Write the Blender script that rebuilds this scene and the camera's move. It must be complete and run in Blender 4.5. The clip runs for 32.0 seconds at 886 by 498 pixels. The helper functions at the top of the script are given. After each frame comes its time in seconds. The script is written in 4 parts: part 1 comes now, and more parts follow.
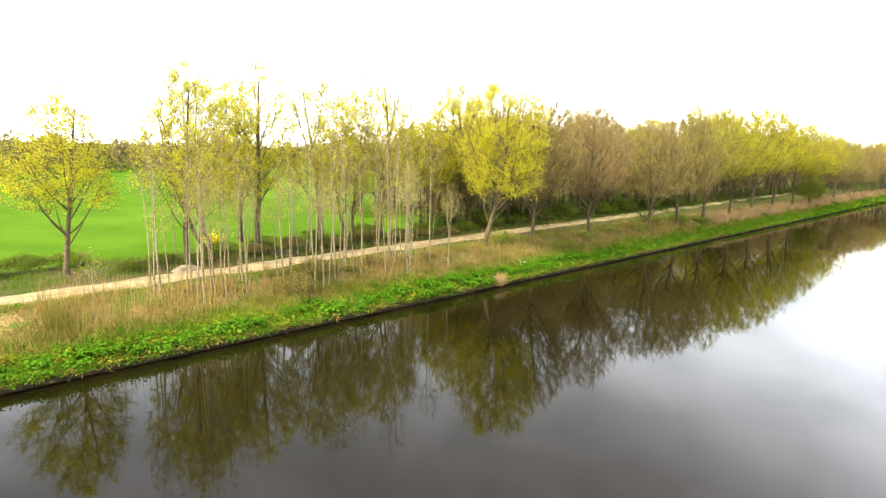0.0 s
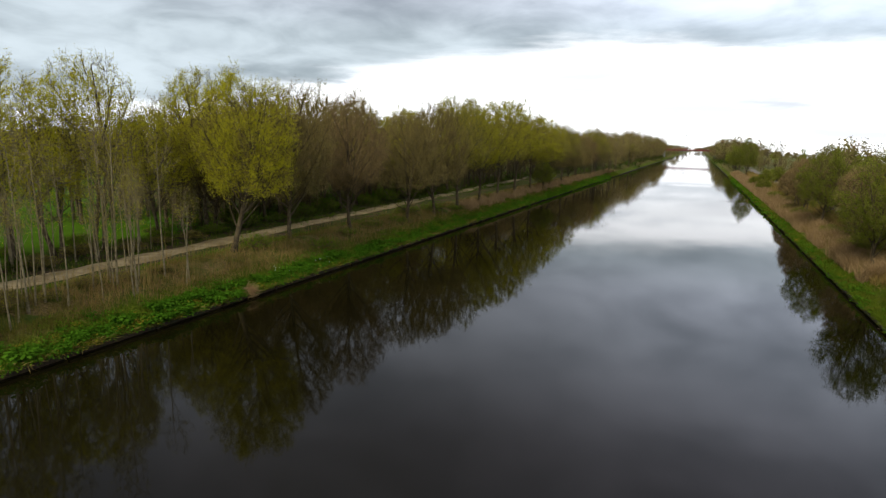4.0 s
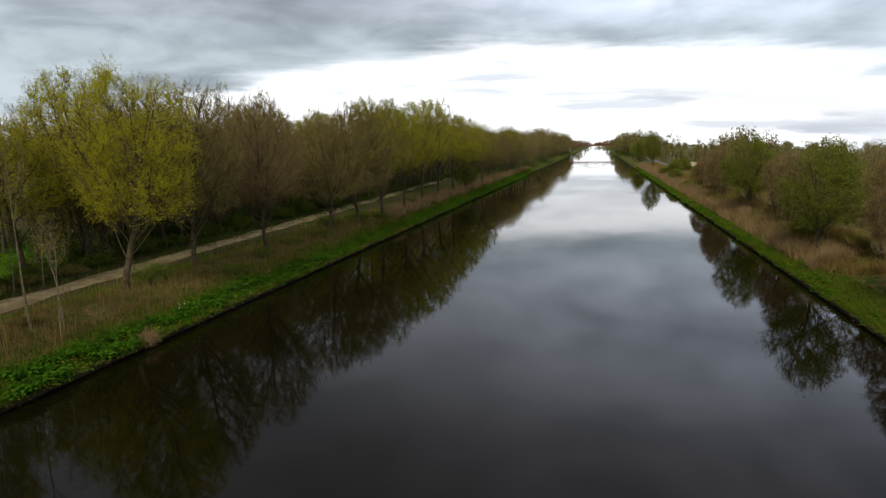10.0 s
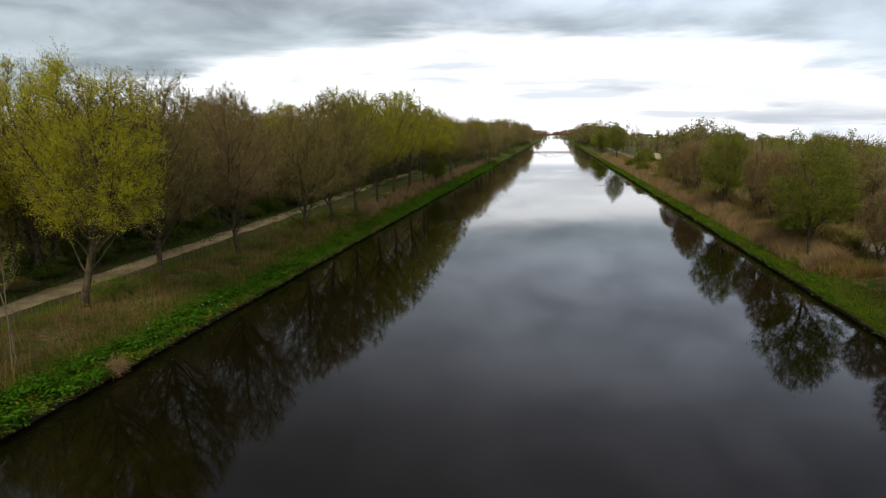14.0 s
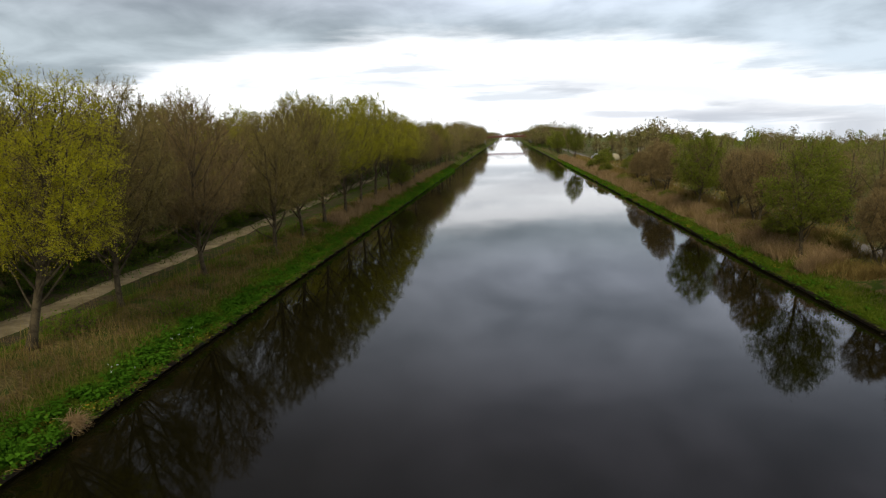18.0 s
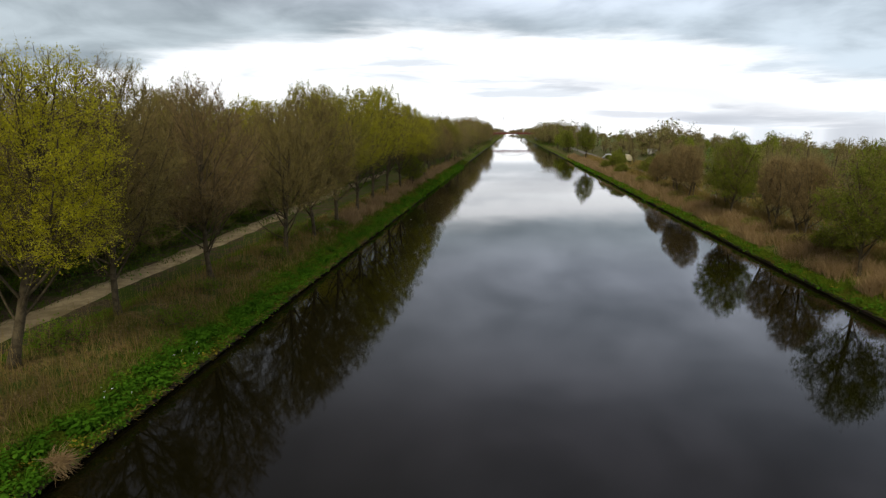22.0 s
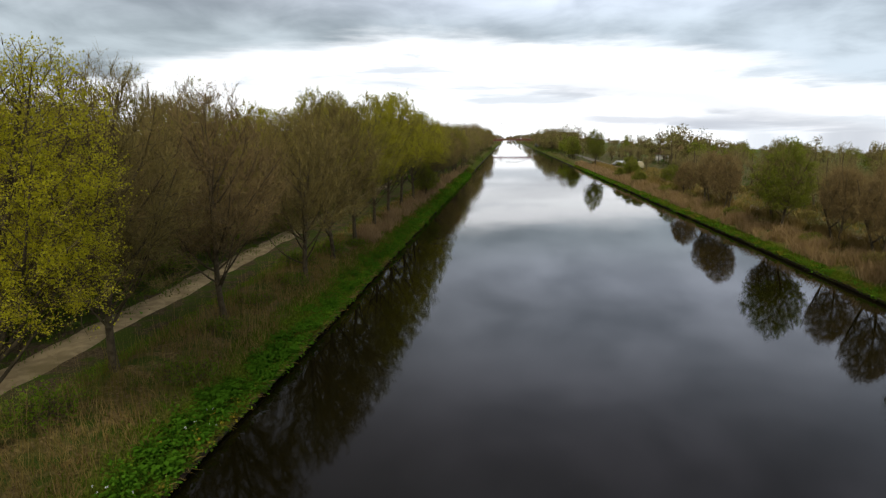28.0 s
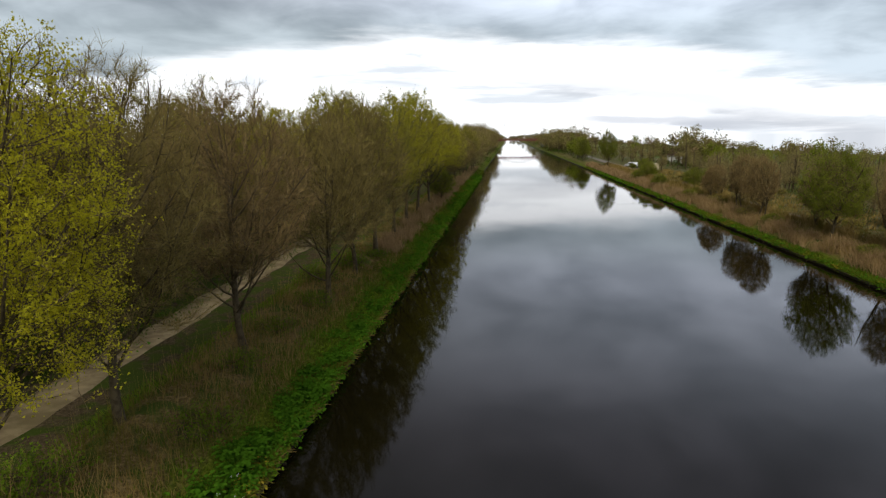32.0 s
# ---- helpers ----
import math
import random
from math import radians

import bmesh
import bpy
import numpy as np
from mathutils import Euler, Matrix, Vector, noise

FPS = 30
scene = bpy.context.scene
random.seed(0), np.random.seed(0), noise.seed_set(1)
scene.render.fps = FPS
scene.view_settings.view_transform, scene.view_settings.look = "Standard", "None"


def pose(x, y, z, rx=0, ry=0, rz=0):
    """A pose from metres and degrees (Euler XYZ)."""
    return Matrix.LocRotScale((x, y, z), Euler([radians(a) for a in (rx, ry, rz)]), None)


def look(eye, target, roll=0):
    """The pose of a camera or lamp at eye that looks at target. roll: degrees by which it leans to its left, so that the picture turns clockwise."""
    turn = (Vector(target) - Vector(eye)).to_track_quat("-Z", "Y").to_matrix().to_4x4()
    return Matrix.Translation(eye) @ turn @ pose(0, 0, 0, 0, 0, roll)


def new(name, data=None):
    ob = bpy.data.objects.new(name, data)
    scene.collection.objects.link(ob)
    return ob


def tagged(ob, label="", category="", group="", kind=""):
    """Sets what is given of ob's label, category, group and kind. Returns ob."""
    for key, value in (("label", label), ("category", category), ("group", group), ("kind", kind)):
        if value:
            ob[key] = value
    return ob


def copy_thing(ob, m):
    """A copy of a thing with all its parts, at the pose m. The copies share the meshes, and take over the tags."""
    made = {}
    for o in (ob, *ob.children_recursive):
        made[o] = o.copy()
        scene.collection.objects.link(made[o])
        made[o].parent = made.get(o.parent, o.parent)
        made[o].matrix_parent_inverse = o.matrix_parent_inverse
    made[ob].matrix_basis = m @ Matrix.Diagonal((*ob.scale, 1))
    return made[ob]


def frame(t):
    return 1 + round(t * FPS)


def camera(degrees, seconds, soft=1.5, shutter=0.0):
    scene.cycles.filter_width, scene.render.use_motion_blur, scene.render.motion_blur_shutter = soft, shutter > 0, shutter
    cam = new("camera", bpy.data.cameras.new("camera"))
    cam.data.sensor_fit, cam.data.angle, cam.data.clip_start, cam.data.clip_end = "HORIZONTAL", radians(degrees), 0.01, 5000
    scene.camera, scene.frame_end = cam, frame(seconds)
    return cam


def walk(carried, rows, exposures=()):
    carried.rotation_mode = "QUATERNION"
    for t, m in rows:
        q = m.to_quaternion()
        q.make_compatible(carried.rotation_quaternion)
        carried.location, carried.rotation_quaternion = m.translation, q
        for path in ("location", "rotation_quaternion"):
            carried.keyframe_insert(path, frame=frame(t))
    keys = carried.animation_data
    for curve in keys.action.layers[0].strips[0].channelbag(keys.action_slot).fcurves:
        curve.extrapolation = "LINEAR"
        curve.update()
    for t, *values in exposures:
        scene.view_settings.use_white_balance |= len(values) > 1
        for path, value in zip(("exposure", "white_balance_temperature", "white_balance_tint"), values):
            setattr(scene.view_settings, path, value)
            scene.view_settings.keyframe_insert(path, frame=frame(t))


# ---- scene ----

# ---------------------------------------------------------------- camera and walk
# seconds, x, y, z, yaw to the left of +y, pitch, roll
PATH = [
    (0, 21.83, 4.19, 7.87, 45.81, -9.67, 1.49),
    (0.5, 21.84, 4.46, 7.93, 46.35, -10.31, 2.20),
    (1, 21.88, 4.77, 8.02, 45.37, -10.60, 2.60),
    (1.5, 21.94, 5.09, 8.12, 40.97, -11.04, 1.55),
    (2, 21.97, 5.39, 8.24, 37.42, -11.07, 1.41),
    (2.5, 21.95, 5.66, 8.36, 33.31, -11.01, 1.57),
    (3, 21.87, 5.90, 8.47, 29.32, -10.35, 1.30),
    (3.5, 21.73, 6.14, 8.51, 25.22, -10.23, 1.37),
    (5.5, 20.97, 7.22, 8.48, 19.97, -11.15, 0.81),
    (6, 20.73, 7.45, 8.45, 12.49, -11.39, -2.52),
    (6.5, 20.52, 7.75, 8.41, 13.98, -10.32, -1.36),
    (7, 20.31, 8.09, 8.37, 14.39, -10.01, -0.62),
    (7.5, 20.08, 8.42, 8.34, 14.28, -10.05, -1.07),
    (8, 19.83, 8.75, 8.32, 14.42, -10.29, -1.09),
    (8.5, 19.57, 9.09, 8.32, 14.70, -10.45, -1.13),
    (9, 19.30, 9.44, 8.33, 14.96, -10.44, -0.85),
    (9.5, 19.03, 9.78, 8.35, 15.04, -10.45, -1.10),
    (10, 18.77, 10.11, 8.37, 14.99, -10.13, -1.01),
    (10.5, 18.51, 10.43, 8.40, 14.97, -10.33, -0.64),
    (11, 18.24, 10.75, 8.44, 15.02, -10.64, -0.67),
    (11.5, 17.96, 11.06, 8.50, 14.98, -10.69, -0.60),
    (12, 17.70, 11.37, 8.58, 15.17, -10.93, -0.31),
    (12.5, 17.45, 11.65, 8.69, 15.06, -11.03, -0.18),
    (13, 17.20, 11.88, 8.81, 15.03, -11.37, -0.08),
    (13.5, 16.91, 11.98, 8.88, 15.03, -11.02, -0.07),
    (14, 16.51, 11.89, 8.95, 10.95, -11.26, -0.87),
    (14.5, 16.04, 11.72, 9.02, 6.45, -11.73, -2.41),
    (15, 15.69, 11.77, 9.09, 6.06, -12.03, -2.12),
    (15.5, 15.44, 12.04, 9.12, 6.06, -11.46, -1.55),
    (17.5, 14.48, 13.62, 9.15, 6.50, -10.92, -1.66),
    (18, 14.23, 14.01, 9.16, 6.50, -11.06, -1.90),
    (18.5, 13.96, 14.38, 9.16, 6.45, -10.99, -1.70),
    (19, 13.70, 14.76, 9.16, 6.50, -10.87, -1.75),
    (19.5, 13.45, 15.13, 9.17, 6.40, -10.87, -1.29),
    (20, 13.21, 15.49, 9.21, 6.41, -10.97, -1.15),
    (20.5, 12.99, 15.84, 9.26, 6.36, -11.08, -0.89),
    (21, 12.75, 16.19, 9.30, 6.31, -11.30, -0.54),
    (21.5, 12.51, 16.53, 9.32, 6.26, -11.71, -0.68),
    (22, 12.30, 16.90, 9.31, 6.52, -11.55, -0.25),
    (22.5, 12.08, 17.28, 9.30, 6.66, -11.43, -0.55),
    (23, 11.84, 17.67, 9.30, 6.79, -11.89, -0.52),
    (23.5, 11.56, 18.09, 9.31, 6.89, -11.19, -0.31),
    (24, 11.26, 18.50, 9.34, 6.80, -11.03, -0.76),
    (24.5, 10.97, 18.90, 9.37, 6.82, -11.04, -0.81),
    (25, 10.69, 19.26, 9.40, 6.69, -11.19, -1.08),
    (25.5, 10.44, 19.60, 9.43, 6.55, -10.98, -0.92),
    (27.5, 9.48, 20.95, 9.53, 6.45, -10.84, -0.57),
    (28, 9.23, 21.28, 9.55, 6.26, -10.92, -0.62),
    (28.5, 8.99, 21.64, 9.58, 6.31, -10.92, -0.63),
    (29, 8.74, 22.01, 9.61, 6.57, -11.09, -0.55),
    (29.5, 8.48, 22.38, 9.64, 6.51, -10.89, -0.46),
    (30, 8.20, 22.77, 9.69, 6.49, -11.10, -0.57),
    (30.5, 7.89, 23.17, 9.70, 6.40, -11.00, -0.33),
    (31, 7.57, 23.59, 9.72, 6.40, -10.73, -0.49),
    (31.5, 7.24, 24.03, 9.77, 6.31, -10.92, -0.39),
    (32, 6.91, 24.48, 9.84, 6.45, -10.96, -0.51),
]


def heading(x, y, z, yaw, pitch, roll):
    a, b = radians(yaw), radians(pitch)
    ahead = Vector((-math.sin(a) * math.cos(b), math.cos(a) * math.cos(b), math.sin(b)))
    return look((x, y, z), Vector((x, y, z)) + 2.0 * ahead, roll)


cam = camera(75.0, 32.0, soft=1.3)
walk(cam, [(row[0], heading(*row[1:])) for row in PATH],
     exposures=[(0.0, 2.55, 7100, 9), (1.0, 2.35, 7000, 9), (1.5, 2.05, 7000, 10), (2.0, 1.5, 6800, 10), (2.5, 0.95, 6700, 10), (3.0, 0.75, 6600, 10),
                (3.5, 0.42, 6500, 10), (5.5, -0.1, 6500, 10), (6.0, -0.12, 6500, 10), (32.0, -0.12, 6500, 10)])

# ---------------------------------------------------------------- world, sun


def node(tree, kind, at=None, **values):
    """A node with its settings; values are links, numbers or tuples, keyed by input name or number (i0, i1...)."""
    n = tree.nodes.new(kind)
    for key, value in (at or {}).items():
        setattr(n, key, value)
    for key, value in values.items():
        socket = n.inputs[int(key[1:])] if key[0] == "i" and key[1:].isdigit() else n.inputs[key.replace("_", " ")]
        if hasattr(value, "is_output"):
            tree.links.new(value, socket)
        else:
            socket.default_value = value
    return n


def maths(tree, op, a, b=0.0, clamp=False):
    return node(tree, "ShaderNodeMath", {"operation": op, "use_clamp": clamp}, i0=a, i1=b).outputs[0]


def blend(tree, fac, a, b, kind="MIX"):
    n = tree.nodes.new("ShaderNodeMix")
    n.data_type, n.blend_type = "RGBA", kind
    for socket, value in ((n.inputs[0], fac), (n.inputs[6], a), (n.inputs[7], b)):
        if hasattr(value, "is_output"):
            tree.links.new(value, socket)
        elif socket == n.inputs[0]:
            socket.default_value = value
        else:
            socket.default_value = (*value[:3], 1.0)
    return n.outputs[2]


def ramp(tree, fac, low, high, to_low=0.0, to_high=1.0):
    n = node(tree, "ShaderNodeMapRange", {"interpolation_type": "SMOOTHSTEP"}, i0=fac, i1=low, i2=high, i3=to_low, i4=to_high)
    return n.outputs[0]


def clouds(tree, vector, scale, detail=5.0, rough=0.55, warp=0.6):
    return node(tree, "ShaderNodeTexNoise", Vector=vector, Scale=scale, Detail=detail, Roughness=rough, Distortion=warp).outputs[0]


world = bpy.data.worlds.new("overcast_sky")
scene.world = world
world.use_nodes = True
wt = world.node_tree
wt.nodes.clear()
SUN_HEIGHT, SUN_TURN = radians(42), radians(188)
sky = node(wt, "ShaderNodeTexSky", {"sky_type": "NISHITA", "sun_disc": False, "sun_elevation": SUN_HEIGHT, "sun_rotation": SUN_TURN})
blue = blend(wt, 1.0, sky.outputs[0], (0.07, 0.07, 0.07), "MULTIPLY")
way = node(wt, "ShaderNodeTexCoord").outputs["Generated"]
axis = node(wt, "ShaderNodeSeparateXYZ", i0=way)
up = maths(wt, "MAXIMUM", axis.outputs[2], 0.0)
# the cloud deck lies in a plane overhead, so that it draws together towards the horizon
lift = maths(wt, "ADD", up, 0.18)
deck = node(wt, "ShaderNodeCombineXYZ", i0=maths(wt, "DIVIDE", axis.outputs[0], lift), i1=maths(wt, "DIVIDE", axis.outputs[1], lift), i2=3.7).outputs[0]
broad = clouds(wt, deck, 0.75, 4.0, 0.5, 0.4)
fine = clouds(wt, deck, 2.3, 5.0, 0.52, 0.3)
mass = maths(wt, "ADD", maths(wt, "MULTIPLY", broad, 0.5), maths(wt, "MULTIPLY", fine, 0.5))
deck_colour = blend(wt, ramp(wt, mass, 0.34, 0.66), (0.25, 0.285, 0.315), (0.56, 0.61, 0.655))
# the deck is heavier over the wooded side
deck_colour = blend(wt, 1.0, deck_colour, blend(wt, ramp(wt, axis.outputs[0], -0.50, 0.30), (1.25, 1.31, 1.32), (1.47, 1.55, 1.62)), "MULTIPLY")
# an overcast sky is lighter overhead, and heavy grey higher up
deck_colour = blend(wt, 1.0, deck_colour, blend(wt, ramp(wt, up, 0.155, 0.25), (1.0, 1.0, 1.0), blend(wt, ramp(wt, axis.outputs[0], -0.40, 0.10), (0.95, 0.90, 0.95), (1.58, 1.50, 1.58))), "MULTIPLY")
deck_colour = blend(wt, 1.0, deck_colour, blend(wt, ramp(wt, up, 0.29, 0.52), (1.0, 1.0, 1.0), (0.60, 0.545, 0.560)), "MULTIPLY")


def off(tree, value, middle, size):
    """A noise as a swing about zero."""
    return maths(tree, "MULTIPLY", maths(tree, "SUBTRACT", value, middle), size)


def bow(tree, x, at, top, slope, bend):
    """A line across the sky that rises to its top and falls off to both sides."""
    d = maths(tree, "SUBTRACT", x, at)
    fall = maths(tree, "ADD", maths(tree, "MULTIPLY", d, slope), maths(tree, "MULTIPLY", maths(tree, "MULTIPLY", d, d), bend))
    return maths(tree, "SUBTRACT", top, fall)


# a lighter gap between the deck and the horizon, its upper edge ragged, with drawn-out grey streaks in it
across = axis.outputs[0]
streak = clouds(wt, node(wt, "ShaderNodeCombineXYZ", i0=across, i1=axis.outputs[1], i2=maths(wt, "MULTIPLY", up, 7.0)).outputs[0], 3.4, 6.0, 0.58, 0.3)
hem = maths(wt, "MAXIMUM", bow(wt, across, -0.08, 0.146, 0.0, 0.25), 0.03)
edge = maths(wt, "ADD", maths(wt, "SUBTRACT", up, hem), maths(wt, "ADD", off(wt, broad, 0.5, 0.045), off(wt, streak, 0.5, 0.085)))
gap = ramp(wt, edge, -0.014, 0.030, 1.0, 0.0)
gap_colour = blend(wt, ramp(wt, streak, 0.50, 0.68), (1.62, 1.65, 1.70), (0.92, 0.98, 1.06))
band = maths(wt, "ABSOLUTE", maths(wt, "ADD", maths(wt, "SUBTRACT", up, bow(wt, across, -0.1, 0.106, 0.09, 0.13)), off(wt, streak, 0.5, 0.05)))
band = maths(wt, "MULTIPLY", ramp(wt, band, 0.003, 0.021, 0.5, 0.0), ramp(wt, across, -0.2, 0.15))
gap_colour = blend(wt, band, gap_colour, (0.60, 0.63, 0.70))
low_bank = maths(wt, "ABSOLUTE", maths(wt, "ADD", maths(wt, "SUBTRACT", up, 0.024), off(wt, streak, 0.5, 0.05)))
low_bank = maths(wt, "MULTIPLY", ramp(wt, low_bank, 0.002, 0.012, 0.7, 0.0), maths(wt, "MULTIPLY", ramp(wt, across, 0.06, 0.16), ramp(wt, across, 0.30, 0.44, 1.0, 0.0)))
gap_colour = blend(wt, low_bank, gap_colour, (0.60, 0.64, 0.73))
cover = blend(wt, gap, deck_colour, gap_colour)
dome = blend(wt, 0.94, blue, cover)
back = node(wt, "ShaderNodeBackground", i0=dome, i1=1.0)
wt.links.new(back.outputs[0], node(wt, "ShaderNodeOutputWorld").inputs[0])

sun = new("sun", bpy.data.lights.new("sun", "SUN"))
sun.data.energy, sun.data.angle, sun.data.color = 2.9, radians(20), (1.0, 0.94, 0.80)
sun.matrix_world = look((0, 0, 0), (-math.sin(SUN_TURN) * math.cos(SUN_HEIGHT), -math.cos(SUN_TURN) * math.cos(SUN_HEIGHT), -math.sin(SUN_HEIGHT)))

# ---------------------------------------------------------------- materials


def material(name):
    m = bpy.data.materials.new(name)
    m.use_nodes = True
    t = m.node_tree
    t.nodes.clear()
    return m, t


def finish(t, shader):
    t.links.new(shader, node(t, "ShaderNodeOutputMaterial").inputs[0])


def place_of(t):
    return node(t, "ShaderNodeNewGeometry").outputs["Position"]


def rough_surface(name, dark, light, scale=8.0, roughness=0.9, grain=40.0, relief=0.25, third=None, metal=0.0):
    """Two-scale variation of colour with a fine bump; for bark, timber, stone, soil, paint."""
    m, t = material(name)
    at = place_of(t)
    patch = ramp(t, clouds(t, at, scale, 4.0), 0.35, 0.65)
    speck = clouds(t, at, grain, 3.0, 0.6, 0.0)
    colour = blend(t, patch, dark, light)
    if third:
        colour = blend(t, ramp(t, clouds(t, at, scale * 0.23, 3.0), 0.52, 0.68), colour, third)
    colour = blend(t, 0.5, colour, blend(t, speck, (0.35, 0.35, 0.35), (1.0, 1.0, 1.0)), "MULTIPLY")
    bump = node(t, "ShaderNodeBump", Strength=relief, Distance=0.02, Height=speck).outputs[0]
    p = node(t, "ShaderNodeBsdfPrincipled", Base_Color=colour, Roughness=roughness, Metallic=metal, Normal=bump)
    p.inputs["Specular IOR Level"].default_value = 0.25
    finish(t, p.outputs[0])
    return m


def leaf_material(name, dark, light, through_part=0.35, third=None):
    """Thin leaves and blades: some light goes through; each piece varies a little."""
    m, t = material(name)
    geo = node(t, "ShaderNodeNewGeometry")
    own = node(t, "ShaderNodeObjectInfo").outputs["Random"]
    mixer = maths(t, "ADD", maths(t, "MULTIPLY", geo.outputs["Random Per Island"], 0.55), maths(t, "MULTIPLY", ramp(t, clouds(t, geo.outputs["Position"], 0.9, 3.0), 0.35, 0.65), 0.3))
    mixer = maths(t, "ADD", mixer, maths(t, "MULTIPLY", own, 0.15))
    colour = blend(t, mixer, dark, light)
    if third:
        colour = blend(t, ramp(t, clouds(t, geo.outputs["Position"], 0.33, 3.0), 0.48, 0.66), colour, third)
    a = node(t, "ShaderNodeBsdfDiffuse", Color=colour).outputs[0]
    b = node(t, "ShaderNodeBsdfTranslucent", Color=colour).outputs[0]
    finish(t, node(t, "ShaderNodeMixShader", i0=through_part, i1=a, i2=b).outputs[0])
    return m


BARK = rough_surface("bark_brown", (0.050, 0.037, 0.017), (0.105, 0.080, 0.040), 5.0, grain=30.0)
BARK_PALE = rough_surface("bark_pale", (0.15, 0.120, 0.060), (0.27, 0.222, 0.12), 6.0, grain=30.0)
TWIG = leaf_material("twigs_brown", (0.114, 0.091, 0.029), (0.248, 0.196, 0.064), 0.15)
TWIG_RED = leaf_material("twigs_red_brown", (0.132, 0.093, 0.038), (0.275, 0.196, 0.084), 0.15)
LEAF_YELLOW = leaf_material("young_leaves_yellow_green", (0.30, 0.29, 0.016), (0.62, 0.58, 0.034), 0.58)
LEAF_SPRING = leaf_material("young_leaves_spring", (0.21, 0.205, 0.014), (0.47, 0.44, 0.034), 0.48)
LEAF_OLIVE = leaf_material("young_leaves_olive", (0.18, 0.18, 0.018), (0.39, 0.37, 0.04), 0.5)
LEAF_GREEN = leaf_material("young_leaves_green", (0.100, 0.126, 0.012), (0.235, 0.268, 0.030), 0.5)
LEAF_BUD = leaf_material("leaf_buds_russet", (0.16, 0.125, 0.035), (0.32, 0.25, 0.065), 0.3)
GRASS = leaf_material("grass_fresh", (0.046, 0.075, 0.006), (0.128, 0.176, 0.015), 0.3, (0.145, 0.134, 0.022))
GRASS_DRY = leaf_material("grass_dead", (0.140, 0.093, 0.027), (0.34, 0.244, 0.078), 0.25, (0.105, 0.098, 0.018))
REED = leaf_material("reed_dead", (0.20, 0.132, 0.060), (0.39, 0.27, 0.130), 0.25)
HERB = leaf_material("herb_leaves", (0.030, 0.088, 0.005), (0.090, 0.205, 0.013), 0.3)
HERB_WORN = leaf_material("herb_leaves_yellowed", (0.15, 0.13, 0.012), (0.32, 0.25, 0.028), 0.3)
FRESH = leaf_material("fresh_bank_growth", (0.060, 0.112, 0.007), (0.150, 0.225, 0.016), 0.3)
UNDER = leaf_material("bramble_leaves", (0.038, 0.072, 0.006), (0.105, 0.165, 0.014), 0.3)
PETAL = leaf_material("white_petals", (0.6, 0.6, 0.55), (0.8, 0.8, 0.76), 0.2)
GOLD = leaf_material("yellow_blossom", (0.45, 0.38, 0.02), (0.7, 0.6, 0.03), 0.3)
FAR_LEAF = leaf_material("distant_crowns", (0.100, 0.090, 0.034), (0.25, 0.228, 0.066), 0.25, (0.20, 0.135, 0.075))
GRAVEL = rough_surface("path_gravel", (0.185, 0.140, 0.070), (0.31, 0.245, 0.130), 1.6, grain=60.0, third=(0.16, 0.125, 0.056))
TIMBER = rough_surface("wet_timber", (0.022, 0.014, 0.007), (0.052, 0.033, 0.016), 7.0, roughness=0.92, grain=25.0, third=(0.03, 0.034, 0.012))
ASPHALT = rough_surface("asphalt_worn", (0.125, 0.110, 0.086), (0.185, 0.164, 0.130), 1.2, grain=80.0)
SAND = rough_surface("sand_heap", (0.19, 0.145, 0.09), (0.31, 0.245, 0.165), 4.0, grain=60.0)
CONCRETE = rough_surface("concrete_grey", (0.25, 0.25, 0.24), (0.38, 0.37, 0.35), 1.5, grain=20.0)
RED_PAINT = rough_surface("red_bridge_paint", (0.13, 0.020, 0.024), (0.20, 0.032, 0.034), 0.8, roughness=0.5, grain=8.0)
WHITE_PAINT = rough_surface("white_paint_weathered", (0.46, 0.48, 0.48), (0.62, 0.63, 0.63), 6.0, roughness=0.45, grain=25.0)
GALVANISED = rough_surface("galvanised_steel", (0.30, 0.31, 0.32), (0.46, 0.47, 0.48), 5.0, roughness=0.45, grain=25.0, metal=0.7)
PLASTER = rough_surface("white_plaster", (0.55, 0.53, 0.48), (0.74, 0.72, 0.67), 1.0, grain=10.0)
ROOF_TILE = rough_surface("roof_tiles_brown", (0.12, 0.075, 0.055), (0.19, 0.12, 0.09), 1.0, grain=6.0)
GLASS = rough_surface("dark_window_glass", (0.02, 0.022, 0.025), (0.03, 0.032, 0.035), 1.0, roughness=0.08, grain=4.0, relief=0.0)
CAR_WHITE = rough_surface("car_paint_white", (0.70, 0.71, 0.72), (0.78, 0.78, 0.79), 2.0, roughness=0.3, grain=10.0, relief=0.0)
CAR_CREAM = rough_surface("van_paint_cream", (0.42, 0.36, 0.20), (0.50, 0.43, 0.25), 2.0, roughness=0.35, grain=10.0, relief=0.0)
RUBBER = rough_surface("tyre_rubber", (0.015, 0.015, 0.015), (0.03, 0.03, 0.03), 4.0, grain=20.0)


